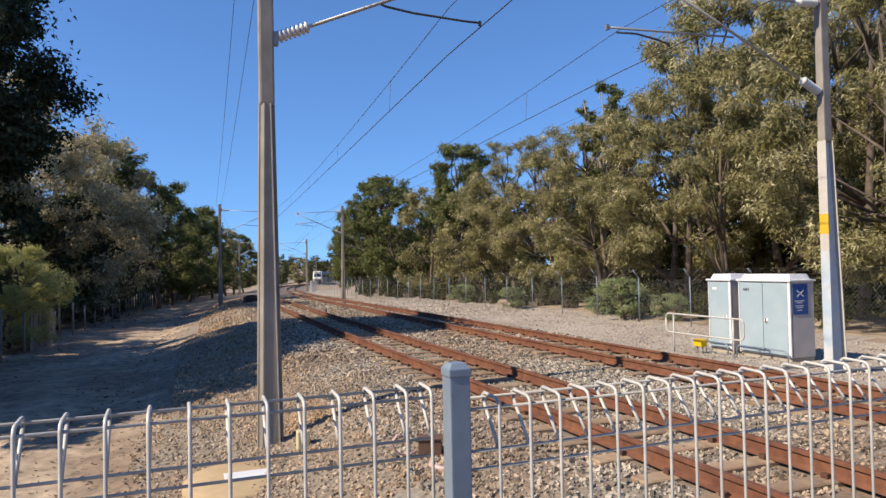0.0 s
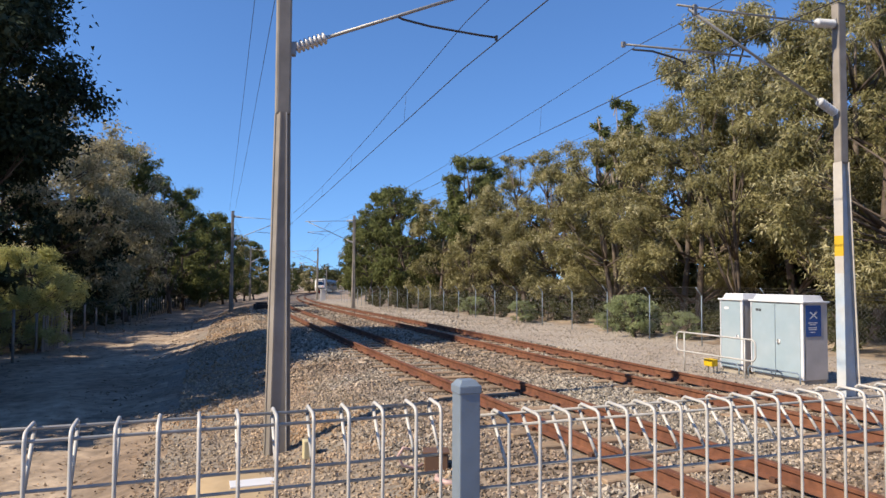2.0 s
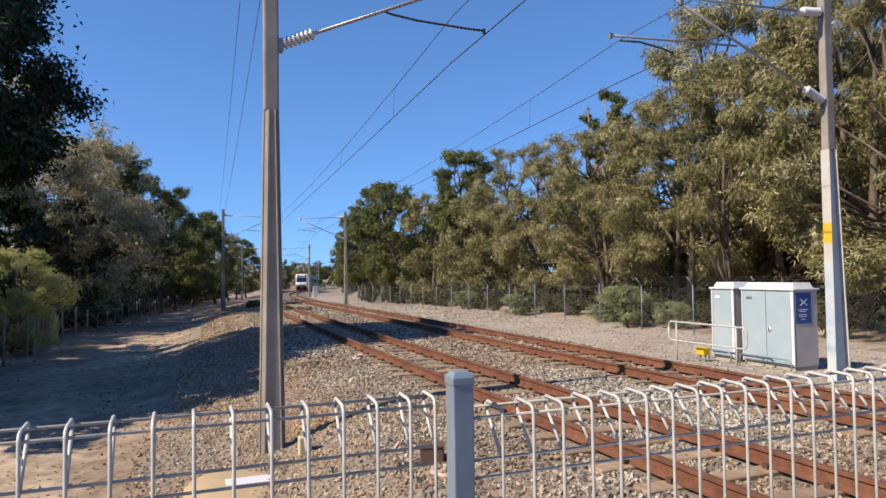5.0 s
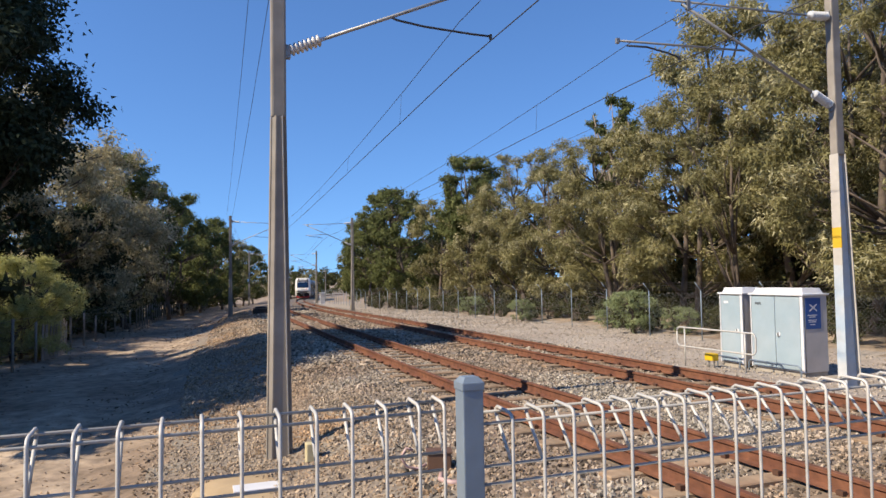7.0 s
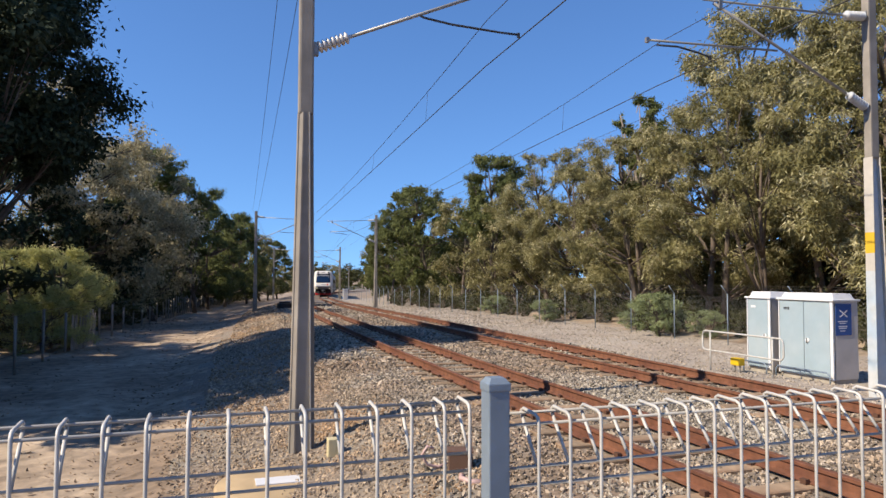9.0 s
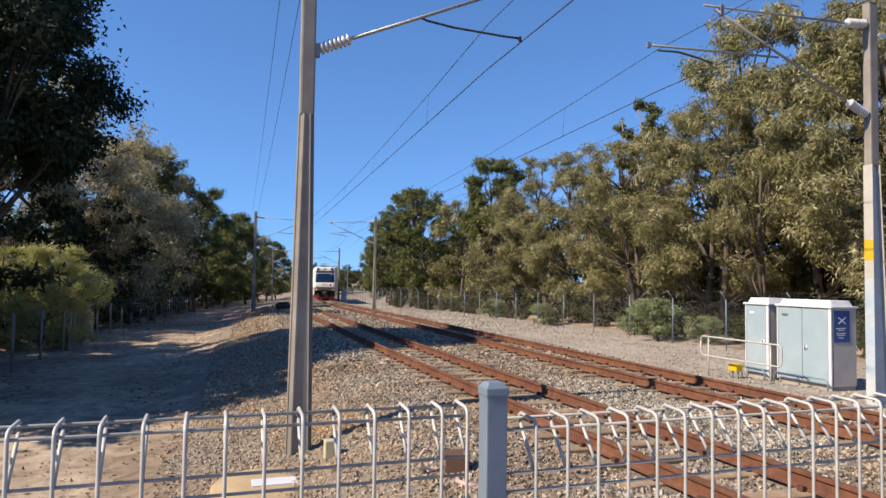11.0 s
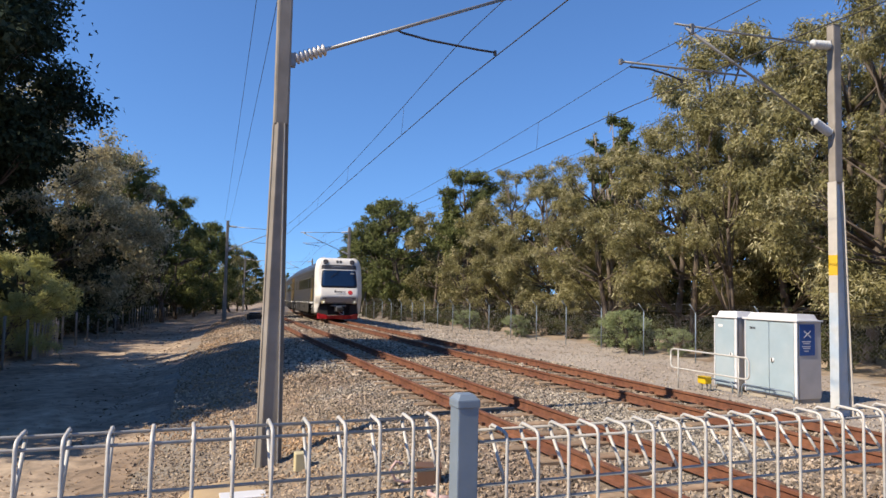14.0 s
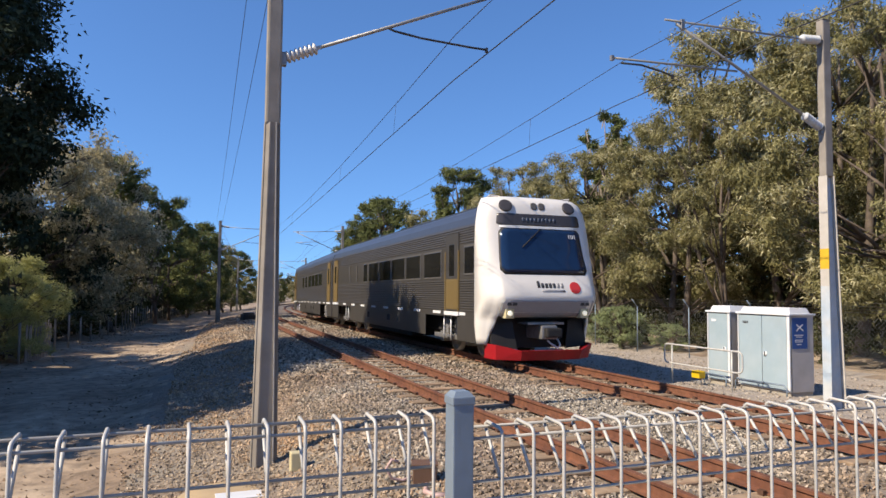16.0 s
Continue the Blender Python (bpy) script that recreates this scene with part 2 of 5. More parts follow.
def box(bm, x0, x1, y0, y1, z0, z1, bevel=0.0):
    r = bmesh.ops.create_cube(bm, size=1, matrix=Matrix.Translation(((x0 + x1) / 2, (y0 + y1) / 2, (z0 + z1) / 2)) @ Matrix.Diagonal((x1 - x0, y1 - y0, z1 - z0, 1)))
    if bevel:
        bmesh.ops.bevel(bm, geom=list({e for v in r["verts"] for e in v.link_edges}), offset=bevel, segments=2, affect="EDGES", profile=0.6)
    return bm


def boxed(*a, bevel=0.0):
    return box(bmesh.new(), *a, bevel=bevel)


def tube(bm, pts, r, sides=8, r1=None, caps=True):
    """A tube along points, tapered from r to r1."""
    pts = [Vector(p) for p in pts]
    r1 = r if r1 is None else r1
    rings = []
    for i, p in enumerate(pts):
        d = (pts[min(i + 1, len(pts) - 1)] - pts[max(i - 1, 0)]).normalized()
        a = d.orthogonal().normalized() if i == 0 else (a - d * a.dot(d)).normalized()
        b = d.cross(a)
        rr = r + (r1 - r) * i / max(1, len(pts) - 1)
        rings.append([bm.verts.new(p + (a * math.cos(k * math.tau / sides) + b * math.sin(k * math.tau / sides)) * rr) for k in range(sides)])
    for p, q in zip(rings, rings[1:]):
        for k in range(sides):
            bm.faces.new((p[k], p[(k + 1) % sides], q[(k + 1) % sides], q[k])).smooth = True
    if caps:
        bm.faces.new(rings[0][::-1])
        bm.faces.new(rings[-1])
    return bm


def tubed(pts, r, sides=8, r1=None):
    return tube(bmesh.new(), pts, r, sides, r1)


def lathe(bm, profile, m=Matrix(), sides=16):
    """Turns (radius, height) pairs about z."""
    rings = [[bm.verts.new(m @ Vector((r * math.cos(k * math.tau / sides), r * math.sin(k * math.tau / sides), h))) for k in range(sides)] for r, h in profile]
    for p, q in zip(rings, rings[1:]):
        for k in range(sides):
            bm.faces.new((p[k], p[(k + 1) % sides], q[(k + 1) % sides], q[k])).smooth = True
    bm.faces.new(rings[0][::-1])
    bm.faces.new(rings[-1])
    return bm


def aim(p, q):
    """A matrix at p whose z axis points to q."""
    return Matrix.Translation(p) @ (Vector(q) - Vector(p)).to_track_quat("Z", "Y").to_matrix().to_4x4()


def extruded(bm, section, path, close=True):
    """Extrudes a closed section of (x, z) along a path of (origin, right vector)."""
    rings = [[bm.verts.new((o[0] + r[0] * x, o[1] + r[1] * x, o[2] + z)) for x, z in section] for o, r in path]
    n = len(section)
    for p, q in zip(rings, rings[1:]):
        for k in range(n):
            bm.faces.new((p[k], p[(k + 1) % n], q[(k + 1) % n], q[k]))
    if close:
        bm.faces.new(rings[0])
        bm.faces.new(rings[-1][::-1])
    bmesh.ops.recalc_face_normals(bm, faces=bm.faces)
    return bm


def soup(name, verts, faces, mat, parent=None, smooth_faces=False):
    me = bpy.data.meshes.new(name)
    nv, nf, k = len(verts), len(faces), faces.shape[1]
    me.vertices.add(nv)
    me.vertices.foreach_set("co", np.asarray(verts, np.float32).ravel())
    me.loops.add(nf * k)
    me.loops.foreach_set("vertex_index", np.asarray(faces, np.int32).ravel())
    me.polygons.add(nf)
    me.polygons.foreach_set("loop_start", np.arange(0, nf * k, k, dtype=np.int32))
    me.update(calc_edges=True)
    me.validate()
    me.shade_flat()
    me.materials.append(mat)
    ob = new(name, me)
    ob.parent = parent
    return ob


# ---- ground ----
def lines(*spans):
    out = []
    for a, b, step in spans:
        out += list(np.arange(a, b, step))
    return out + [spans[-1][1]]


def make_ground():
    xs = lines((-3000, -400, 650), (-400, -60, 60), (-60, -12, 4), (-12, 14, 0.3), (14, 24, 0.8), (24, 80, 5), (80, 400, 60), (400, 3000, 650))
    ys = lines((-600, -60, 90), (-60, -4, 8), (-4, 40, 0.3), (40, 90, 0.9), (90, 280, 5), (280, 600, 40), (600, 4000, 400))
    verts = np.array([(x + (curve_x(y) if 0 < y < 290 and -60 < x < 60 else 0.0), y, 0) for y in ys for x in xs])
    for v in verts:
        v[2] = ground_z(v[0], v[1])
    nx, ny = len(xs), len(ys)
    i = np.arange(nx * ny).reshape(ny, nx)
    faces = np.stack([i[:-1, :-1], i[:-1, 1:], i[1:, 1:], i[1:, :-1]], -1).reshape(-1, 4)
    ob = soup("ground", verts, faces, DIRT)
    ob.data.materials.append(BALLAST)
    ob.data.materials.append(GRAVEL)
    for p in ob.data.polygons:
        c = p.center
        xr = c.x - curve_x(min(300, c.y)) + 0.5 * noise.noise((c.x * 0.7, c.y * 0.7, 5)) + 0.3 * noise.noise((c.x * 2.3, c.y * 2.3, 9))
        p.use_smooth = True
        p.material_index = 1 if -0.4 < xr < 10.4 else 2 if 10.4 <= xr < 18.4 and c.y < 120 else 0
    tagged(ob, "sandy earth with a ballast bank and gravel verge", "ground", kind="structure")
    return ob


make_ground()

# ---- tracks ----
RAIL_SECTION = ((-0.070, -0.160), (0.070, -0.160), (0.070, -0.148), (0.012, -0.128), (0.010, -0.045), (0.034, -0.034), (0.035, -0.004), (0.030, 0.0),
                (-0.030, 0.0), (-0.035, -0.004), (-0.034, -0.034), (-0.010, -0.045), (-0.012, -0.128), (-0.070, -0.148))


def course(offset, ys):
    out = []
    for y in ys:
        s = slope_x(y)
        n = math.hypot(1, s)
        right = (1 / n, -s / n)
        out.append(((curve_x(y) + right[0] * offset, y + right[1] * offset, track_z(y)), right))
    return out


RAIL_YS = lines((-25, 12, 6), (12, 120, 3), (120, 320, 8))
for centre, label in ((NEAR, "rusty steel rail of the nearer track on ballast"), (FAR, "rusty steel rail of the train's track on ballast")):
    for side in (-1, 1):
        rail = part("rail", extruded(bmesh.new(), RAIL_SECTION, course(centre + side * HALF, RAIL_YS)), RUST)
        tagged(rail, label, "rail", "rails", "structure")


# ---- masts and overhead line ----
def mast(m, height, foot, painted, label, group="overhead line masts"):
    """A tapered I-section mast; local origin at rail level, web facing along the track."""
    thing = empty("mast", label, "mast", group, m)
    split = 4.15

    def grown(z):
        return max(0.0, (split - z) / (split - foot))

    def outer(side, z):
        """The outer face of a flange at height z."""
        if side < 0:
            return -0.125 - (0.0 if painted else 0.085) * grown(z)
        return 0.09 + (0.20 if painted else 0.065) * grown(z)

    def leg(side, z0, z1):
        bm = bmesh.new()
        w, th = 0.10, 0.016
        front = w if painted else 0.05
        steps = (z0, z1)
        rings = []
        for z in steps:
            a = outer(side, z) - (th if side > 0 else 0)
            rings.append([bm.verts.new((x, y, z)) for x, y in ((a, -front), (a + th, -front), (a + th, w), (a, w))])
        for k in range(4):
            bm.faces.new((rings[0][k], rings[0][(k + 1) % 4], rings[1][(k + 1) % 4], rings[1][k]))
        bm.faces.new(rings[0][::-1])
        bm.faces.new(rings[1])
        bmesh.ops.recalc_face_normals(bm, faces=bm.faces)
        return bm

    bands = ((foot, 0.42, MAST_DARK), (0.42, split, MAST)) if not painted else ((foot, 1.9, MAST_PALE), (1.9, 2.25, MAST_WHITE), (2.25, 2.66, YELLOW), (2.66, split, MAST_WHITE))
    for z0, z1, mat in bands:
        part("flange", leg(-1, z0, z1), mat, thing)
    if painted:
        part("flange", leg(1, foot, split), MAST_WHITE, thing)
    def prism(shape):
        """A tapered bar whose outline follows the mast's width: shape(left, right) gives its (x, y) corners."""
        bm = bmesh.new()
        rings = [[bm.verts.new((x, y, z)) for x, y in shape(outer(-1, z), outer(1, z))] for z in (foot, split)]
        n = len(rings[0])
        for k in range(n):
            bm.faces.new((rings[0][k], rings[0][(k + 1) % n], rings[1][(k + 1) % n], rings[1][k]))
        bm.faces.new(rings[0][::-1])
        bm.faces.new(rings[1])
        bmesh.ops.recalc_face_normals(bm, faces=bm.faces)
        return bm

    if not painted:
        part("chamfered_edge", prism(lambda a, b: ((a + 0.017, -0.055), (a + 0.062, -0.1), (a + 0.085, -0.1), (a + 0.085, -0.02), (a + 0.017, -0.02))), MAST, thing)
        part("face_plate", prism(lambda a, b: ((a + 0.086, -0.088), (b - 0.072, -0.088), (b - 0.072, -0.07), (a + 0.086, -0.07))), MAST, thing)
        # inner flange paler, side plate darker than the face plate
        part("inner_flange", prism(lambda a, b: ((b - 0.071, -0.106), (b - 0.056, -0.106), (b - 0.056, 0.1), (b - 0.071, 0.1))), MAST_WHITE, thing)
        part("side_plate", prism(lambda a, b: ((b - 0.055, -0.05), (b, -0.05), (b, -0.03), (b - 0.055, -0.03))), MAST_DARK, thing)
    bm = bmesh.new()
    rings = [[bm.verts.new((x, y, z)) for x, y in ((outer(-1, z) + 0.016, -0.012), (outer(1, z) - 0.016, -0.012), (outer(1, z) - 0.016, 0.012), (outer(-1, z) + 0.016, 0.012))] for z in (foot, split)]
    for k in range(4):
        bm.faces.new((rings[0][k], rings[0][(k + 1) % 4], rings[1][(k + 1) % 4], rings[1][k]))
    part("web", bm, MAST if not painted else MAST_PALE, thing)
    part("upper_shaft", boxed(-0.125, 0.09, -0.085, 0.085, split - 0.02, height, bevel=0.03), MAST, thing)
    part("cap_plate", boxed(-0.13, 0.095, -0.09, 0.09, height, height + 0.012), MAST, thing)
    part("base_plate", boxed(-0.28, 0.36, -0.22, 0.22, foot - 0.02, foot + 0.015), STEEL, thing)
    return thing


def insulator(p, q, parent, mat=PORCELAIN_RIB, name="insulator"):
    """Ribbed insulator from p to q."""
    length = (Vector(q) - Vector(p)).length
    prof = [(0.028, 0), (0.028, 0.05)]
    n = 7
    for i in range(n):
        a = 0.06 + (length - 0.12) * i / n
        s = (length - 0.12) / n
        prof += [(0.045, a), (0.09, a + s * 0.35), (0.09, a + s * 0.55), (0.045, a + s * 0.95)]
    prof += [(0.03, length - 0.05), (0.03, length)]
    return part(name, lathe(bmesh.new(), prof, aim(p, q), 14), mat, parent, "ribbed porcelain insulator")


def cantilever(m, flip, label):
    """The bracket arm of a mast: x runs from the mast (0) out over the track."""
    thing = empty("cantilever", label, "bracket arm", "cantilevers", m)
    s = flip

    def P(x, z, y=0.0):
        return (s * x, y, z)

    insulator(P(0.10, 5.12), P(0.66, 5.38), thing, PORCELAIN if s > 0 else PORCELAIN_RIB)
    part("strut", tubed([P(0.62, 5.36), P(3.80, 6.76)], 0.027, 10), TUBE, thing, "long sloping grey steel tube")
    insulator(P(0.10, 6.98), P(0.70, 6.93), thing)
    part("stay", tubed([P(0.68, 6.93), P(4.06, 6.80)], 0.021, 8), TUBE, thing)
    part("mast_clamp", boxed(*sorted((s * 0.02, s * 0.16)), -0.05, 0.05, 5.02, 5.22, bevel=0.01), STEEL, thing)
    part("mast_clamp", boxed(*sorted((s * 0.02, s * 0.16)), -0.05, 0.05, 6.90, 7.08, bevel=0.01), STEEL, thing)
    part("hinge_clip", boxed(*sorted((s * 3.62, s * 3.70)), -0.03, 0.03, 6.66, 6.86, bevel=0.008), STEEL, thing)
    return thing


def steady(m, pts, tube_pts, label):
    thing = empty("registration_arm", label, "bracket arm", "registration arms", m)
    if tube_pts:
        part("registration_tube", tubed(tube_pts, 0.021, 8), TUBE, thing)
        part("clip", boxed(tube_pts[0][0] - 0.03, tube_pts[0][0] + 0.03, -0.03, 0.03, tube_pts[0][2] - 0.05, tube_pts[0][2] + 0.04), STEEL, thing)
    part("steady_arm", tubed(pts, 0.018, 6), DARK, thing)
    part("wire_clip", boxed(pts[-1][0] - 0.02, pts[-1][0] + 0.02, -0.02, 0.02, pts[-1][2] - 0.05, pts[-1][2] + 0.03), DARK, thing)
    return thing


MAST_YS = (10.0, 55.7, 102.0, 148.0, 194.0)
for i, y in enumerate(MAST_YS):
    cx, tz, turn = curve_x(y), track_z(y), -math.degrees(math.atan(slope_x(y)))
    lx, rx = 1.22 + cx - (0.2 if i else 0), (12.32 if i == 0 else 10.75) + cx
    mast(pose(lx, y, tz, 0, 0, turn), 7.4, -0.86, False, "weathered tapered steel mast with darker foot on the ballast bank" if i == 0 else "weathered steel overhead line mast by the sandy road")
    mast(pose(rx, y, tz, 0, 0, turn), 7.4, -0.64, i == 0, "steel mast with pale blue, cream and yellow painted foot" if i == 0 else "weathered steel overhead line mast beside the gravel verge")
    ml, mr = pose(lx, y, tz, 0, 0, turn), pose(rx, y, tz, 0, 0, turn)
    cantilever(ml, 1, "grey steel bracket arm with ribbed insulators above the track")
    cantilever(mr, -1, "grey steel bracket arm with pale insulators above the track") if i == 0 else cantilever(mr, -1, "grey steel bracket arm above the far track")
    steady(ml, [(1.69, 0, 5.84), (1.80, 0, 5.80), (2.25, 0, 5.75), (3.10, 0, 5.72), (3.40, 0, 5.72)], None, "thin jointed steel steady arm holding the contact wire")
    steady(mr, [(-5.03, 0, 5.85), (-4.60, 0, 5.87), (-4.1, 0, 5.80), (-3.90, 0, 5.75)], [(-5.23, 0, 5.92), (-2.35, 0, 6.04)], "grey registration tube with steady arm on the bracket") if i == 0 else \
        steady(mr, [(-3.6, 0, 5.85), (-2.9, 0, 5.80), (-2.5, 0, 5.72)], [(-3.8, 0, 5.92), (-2.0, 0, 6.04)], "grey registration tube with steady arm on the bracket")


SUPPORTS = (-36.0,) + MAST_YS


def wire_line(name, off, height, droop, label, r=0.010):
    """A wire in straight bays from support to support; off and height are functions of the support's y."""
    def at(y):
        for a, b in zip(SUPPORTS, SUPPORTS[1:]):
            if y <= b:
                v = (y - a) / (b - a)
                return Vector((off(a) * (1 - v) + off(b) * v, y, height(a) * (1 - v) + height(b) * v - droop * 4 * v * (1 - v)))
    ys = [-36.0, -24, -12] + lines((0, 194, 3.88))
    tagged(part(name, tubed([at(y) for y in ys], r, 5), WIRE), label, "wire", "overhead wires")
    return at


for off in (4.62, 8.42):
    contact = wire_line("contact_wire", lambda y: off + curve_x(y), lambda y: track_z(y) + 5.70, 0.05, "dark copper contact wire above the track")
    messenger = wire_line("messenger_wire", lambda y: off + 0.05 + curve_x(y), lambda y: track_z(y) + 6.66, 0.50, "dark stranded messenger wire above the contact wire", 0.0075)
    dropper = bmesh.new()
    for y in lines((16, 55, 7.5)):
        tube(dropper, [contact(y), messenger(y)], 0.004, 4)
    tagged(part("droppers", dropper, WIRE), "thin vertical wires between contact and messenger wire", "wire", kind="stuff")
for dx in (-0.22, 0.10):
    wire_line("feeder_wire", lambda y: 1.15 + dx + curve_x(y) - (0.2 if y > 20 else 0), lambda y: track_z(y) + 7.40 - (0.4 if dx > 0 else 0), 0.30, "dark feeder wire strung along the mast tops", 0.006)
wire_line("feeder_wire", lambda y: (12.5 if y < 20 else 10.9) + curve_x(y), lambda y: track_z(y) + 7.0, 0.35, "dark feeder wire strung along the mast tops", 0.006)


# ---- pedestrian fence close to the camera ----
def picket(bm, x, y, top):
    r = 0.0052
    pts = [(x, y, 0.25), (x, y, top - 0.02), (x, y + 0.006, top - 0.006), (x, y + 0.02, top), (x, y + 0.10, top + 0.004), (x, y + 0.112, top - 0.004), (x, y + 0.112, top - 0.016), (x, y + 0.012, top - 0.138)]
    tube(bm, pts[:7], r, 8)
    tube(bm, pts[6:], r, 8)
    return bm


def fence_panel(x0, n, y, top, label, pitch=0.0975, reach=0.032, extra=()):
    panel = empty("wire_fence", label, "fence", "roll-top fence panels")
    x1 = x0 + pitch * n
    for x in [x0 + pitch * (k + 0.5) for k in range(n)] + list(extra):
        part("picket_wire", picket(bmesh.new(), x, y, top), GALV, panel)
    for yy, zz in ((y + 0.104, top - 0.010), (y + 0.008, top - 0.022), (y + 0.008, top - 0.14), (y + 0.008, top - 0.19), (y + 0.008, 0.75), (y + 0.008, 0.45)):
        part("cross_wire", tubed([(x0 - reach, yy, zz), (x1 + reach, yy, zz)], 0.0045, 8), CROSS_WIRE, panel)
    return panel


fence_panel(0.798, 25, 1.745, 1.376, "galvanised roll-top wire fence panel beside the crossing path", 0.0995, 0.042)
fence_panel(0.659 - 0.0975 * 25, 25, 1.86, 1.398, "galvanised roll-top wire fence panel beside the crossing path", extra=(0.686,))
post = empty("fence_post", "square dull galvanised fence post with pyramid cap", "post", "fence posts", pose(0.7255, 1.766, 0))
part("shaft", boxed(-0.0305, 0.0305, -0.0305, 0.0305, 0.0, 1.455, bevel=0.004), GALV_POST, post)
cap = boxed(-0.0335, 0.0335, -0.0335, 0.0335, 1.45, 1.474, bevel=0.004)
ring = [cap.verts.new((x, y, z)) for x, y, z in ((-0.030, -0.030, 1.474), (0.030, -0.030, 1.474), (0.030, 0.030, 1.474), (-0.030, 0.030, 1.474))]
crown = [cap.verts.new((x, y, 1.487)) for x, y in ((-0.02, -0.02), (0.02, -0.02), (0.02, 0.02), (-0.02, 0.02))]
for k in range(4):
    cap.faces.new((ring[k], ring[(k + 1) % 4], crown[(k + 1) % 4], crown[k]))
cap.faces.new(crown)
part("cap", cap, GALV_POST, post)
for z in (0.9, 0.6):
    part("bracket", boxed(-0.038, -0.030, 0.0, 0.095, z - 0.04, z + 0.01, bevel=0.002), GALV_POST, post)


# ---- signalling cabinets ----
def cabinet(y0, y1, doors, label):
    thing = empty("signal_cabinet", label, "cabinet", "signalling cabinets", pose(12.9, 0, -0.60))
    depth, h = 0.72, 1.83
    # body in a warmer beige than the doors and corner posts
    part("body", boxed(0.012, depth, y0, y1, 0.10, h, bevel=0.01), CAB_SIDE, thing)
    part("plinth", boxed(0.03, depth - 0.02, y0 + 0.02, y1 - 0.02, 0.0, 0.10), CONCRETE, thing)
    lid = bmesh.new()
    box(lid, -0.05, depth + 0.04, y0 - 0.04, y1 + 0.04, h, h + 0.045, bevel=0.012)
    lo = [lid.verts.new(p) for p in ((0.04, y0 + 0.04, h + 0.04), (depth - 0.05, y0 + 0.04, h + 0.04), (depth - 0.05, y1 - 0.04, h + 0.04), (0.04, y1 - 0.04, h + 0.04))]
    hi = [lid.verts.new(p) for p in ((0.09, y0 + 0.09, h + 0.17), (depth - 0.10, y0 + 0.09, h + 0.17), (depth - 0.10, y1 - 0.09, h + 0.17), (0.09, y1 - 0.09, h + 0.17))]
    for k in range(4):
        lid.faces.new((lo[k], lo[(k + 1) % 4], hi[(k + 1) % 4], hi[k]))
    lid.faces.new(hi)
    part("lid", lid, CAB_WHITE, thing, "white overhanging weather lid")
    w = (y1 - y0 - 0.11) / doors
    for k in range(doors):
        a = y0 + 0.08 + k * w
        door = part("door", boxed(-0.012, 0.012, a + 0.008, a + w - 0.008, 0.12, h - 0.03, bevel=0.006), CAB_BLUE, thing, "pale blue steel door")
        if doors == 1 or k == 0:
            hy = a + (w - 0.10 if doors == 2 else 0.10)
            part("handle", lathe(bmesh.new(), [(0.055, 0), (0.055, 0.015), (0.03, 0.02)], aim((-0.012, hy, 0.92), (-1, hy, 0.92)), 14), SIGN_WHITE, door)
            part("lever", boxed(-0.045, -0.03, hy - 0.012, hy + 0.012, 0.86, 0.97, bevel=0.004), DARK, door)
    part("corner_post", boxed(-0.018, 0.05, y0, y0 + 0.075, 0.10, h, bevel=0.004), CAB_WHITE, thing)
    part("corner_post", boxed(-0.018, 0.05, y1 - 0.028, y1, 0.10, h, bevel=0.004), CAB_WHITE, thing)
    return thing


small = cabinet(13.28, 14.05, 1, "small pale blue and white signalling cabinet on a concrete slab")
big = cabinet(11.50, 13.02, 2, "large pale blue double-door signalling cabinet with blue notice")
# number plate of the cabinet, as bars
for k in range(4):
    part("number_bar", boxed(-0.016, -0.0125, 12.86 - k * 0.045 - 0.03, 12.86 - k * 0.045, 1.60, 1.66), DARK, big)
part("number_bar", boxed(-0.016, -0.0125, 13.75, 13.90, 1.60, 1.66), SIGN_WHITE, small)
notice = part("notice", boxed(0.06, 0.52, 11.490, 11.4965, 1.08, 1.78), SIGN_BLUE, big, "blue notice board with white cross and lines")
for a in (-1, 1):
    bm = boxed(-0.13, 0.13, -0.002, 0.002, -0.012, 0.012)
    bmesh.ops.transform(bm, matrix=pose(0.29, 11.487, 1.56, 0, a * 35, 0), verts=bm.verts)
    part("cross_bar", bm, SIGN_WHITE, notice)
for z, w in ((1.38, 0.17), (1.34, 0.12), (1.27, 0.16), (1.23, 0.14), (1.17, 0.10)):
    part("text_bar", boxed(0.29 - w, 0.29 + w - 0.06, 11.486, 11.4895, z, z + 0.018), SIGN_WHITE, notice)
slab = part("cabinet_slab", boxed(12.55, 14.0, 11.2, 14.4, -0.75, -0.598, bevel=0.015), CONCRETE)
tagged(slab, "pale concrete slab under the signalling cabinets", "slab", kind="structure")

# hand rail before the cabinets
rail_thing = empty("handrail", "bent galvanised tube handrail before the cabinets", "handrail", m=pose(12.0, 0, -0.6))
top, low, a, b, r = 0.985, 0.50, 12.0, 14.65, 0.12
loop = []
for cy, cz, t0 in ((b - r, top - r, 0), (a + r, top - r, 90), (a + r, low + r, 180), (b - r, low + r, 270)):
    for q in range(0, 91, 18):
        g = radians(t0 + q)
        loop.append((0, cy + r * math.cos(g), cz + r * math.sin(g)))
loop.append(loop[0])
part("rail_loop", tubed(loop, 0.021, 8), GALV, rail_thing)
for yy in (12.32, 14.36):
    part("upright", tubed([(0, yy, -0.05), (0, yy, top)], 0.021, 8), GALV, rail_thing)
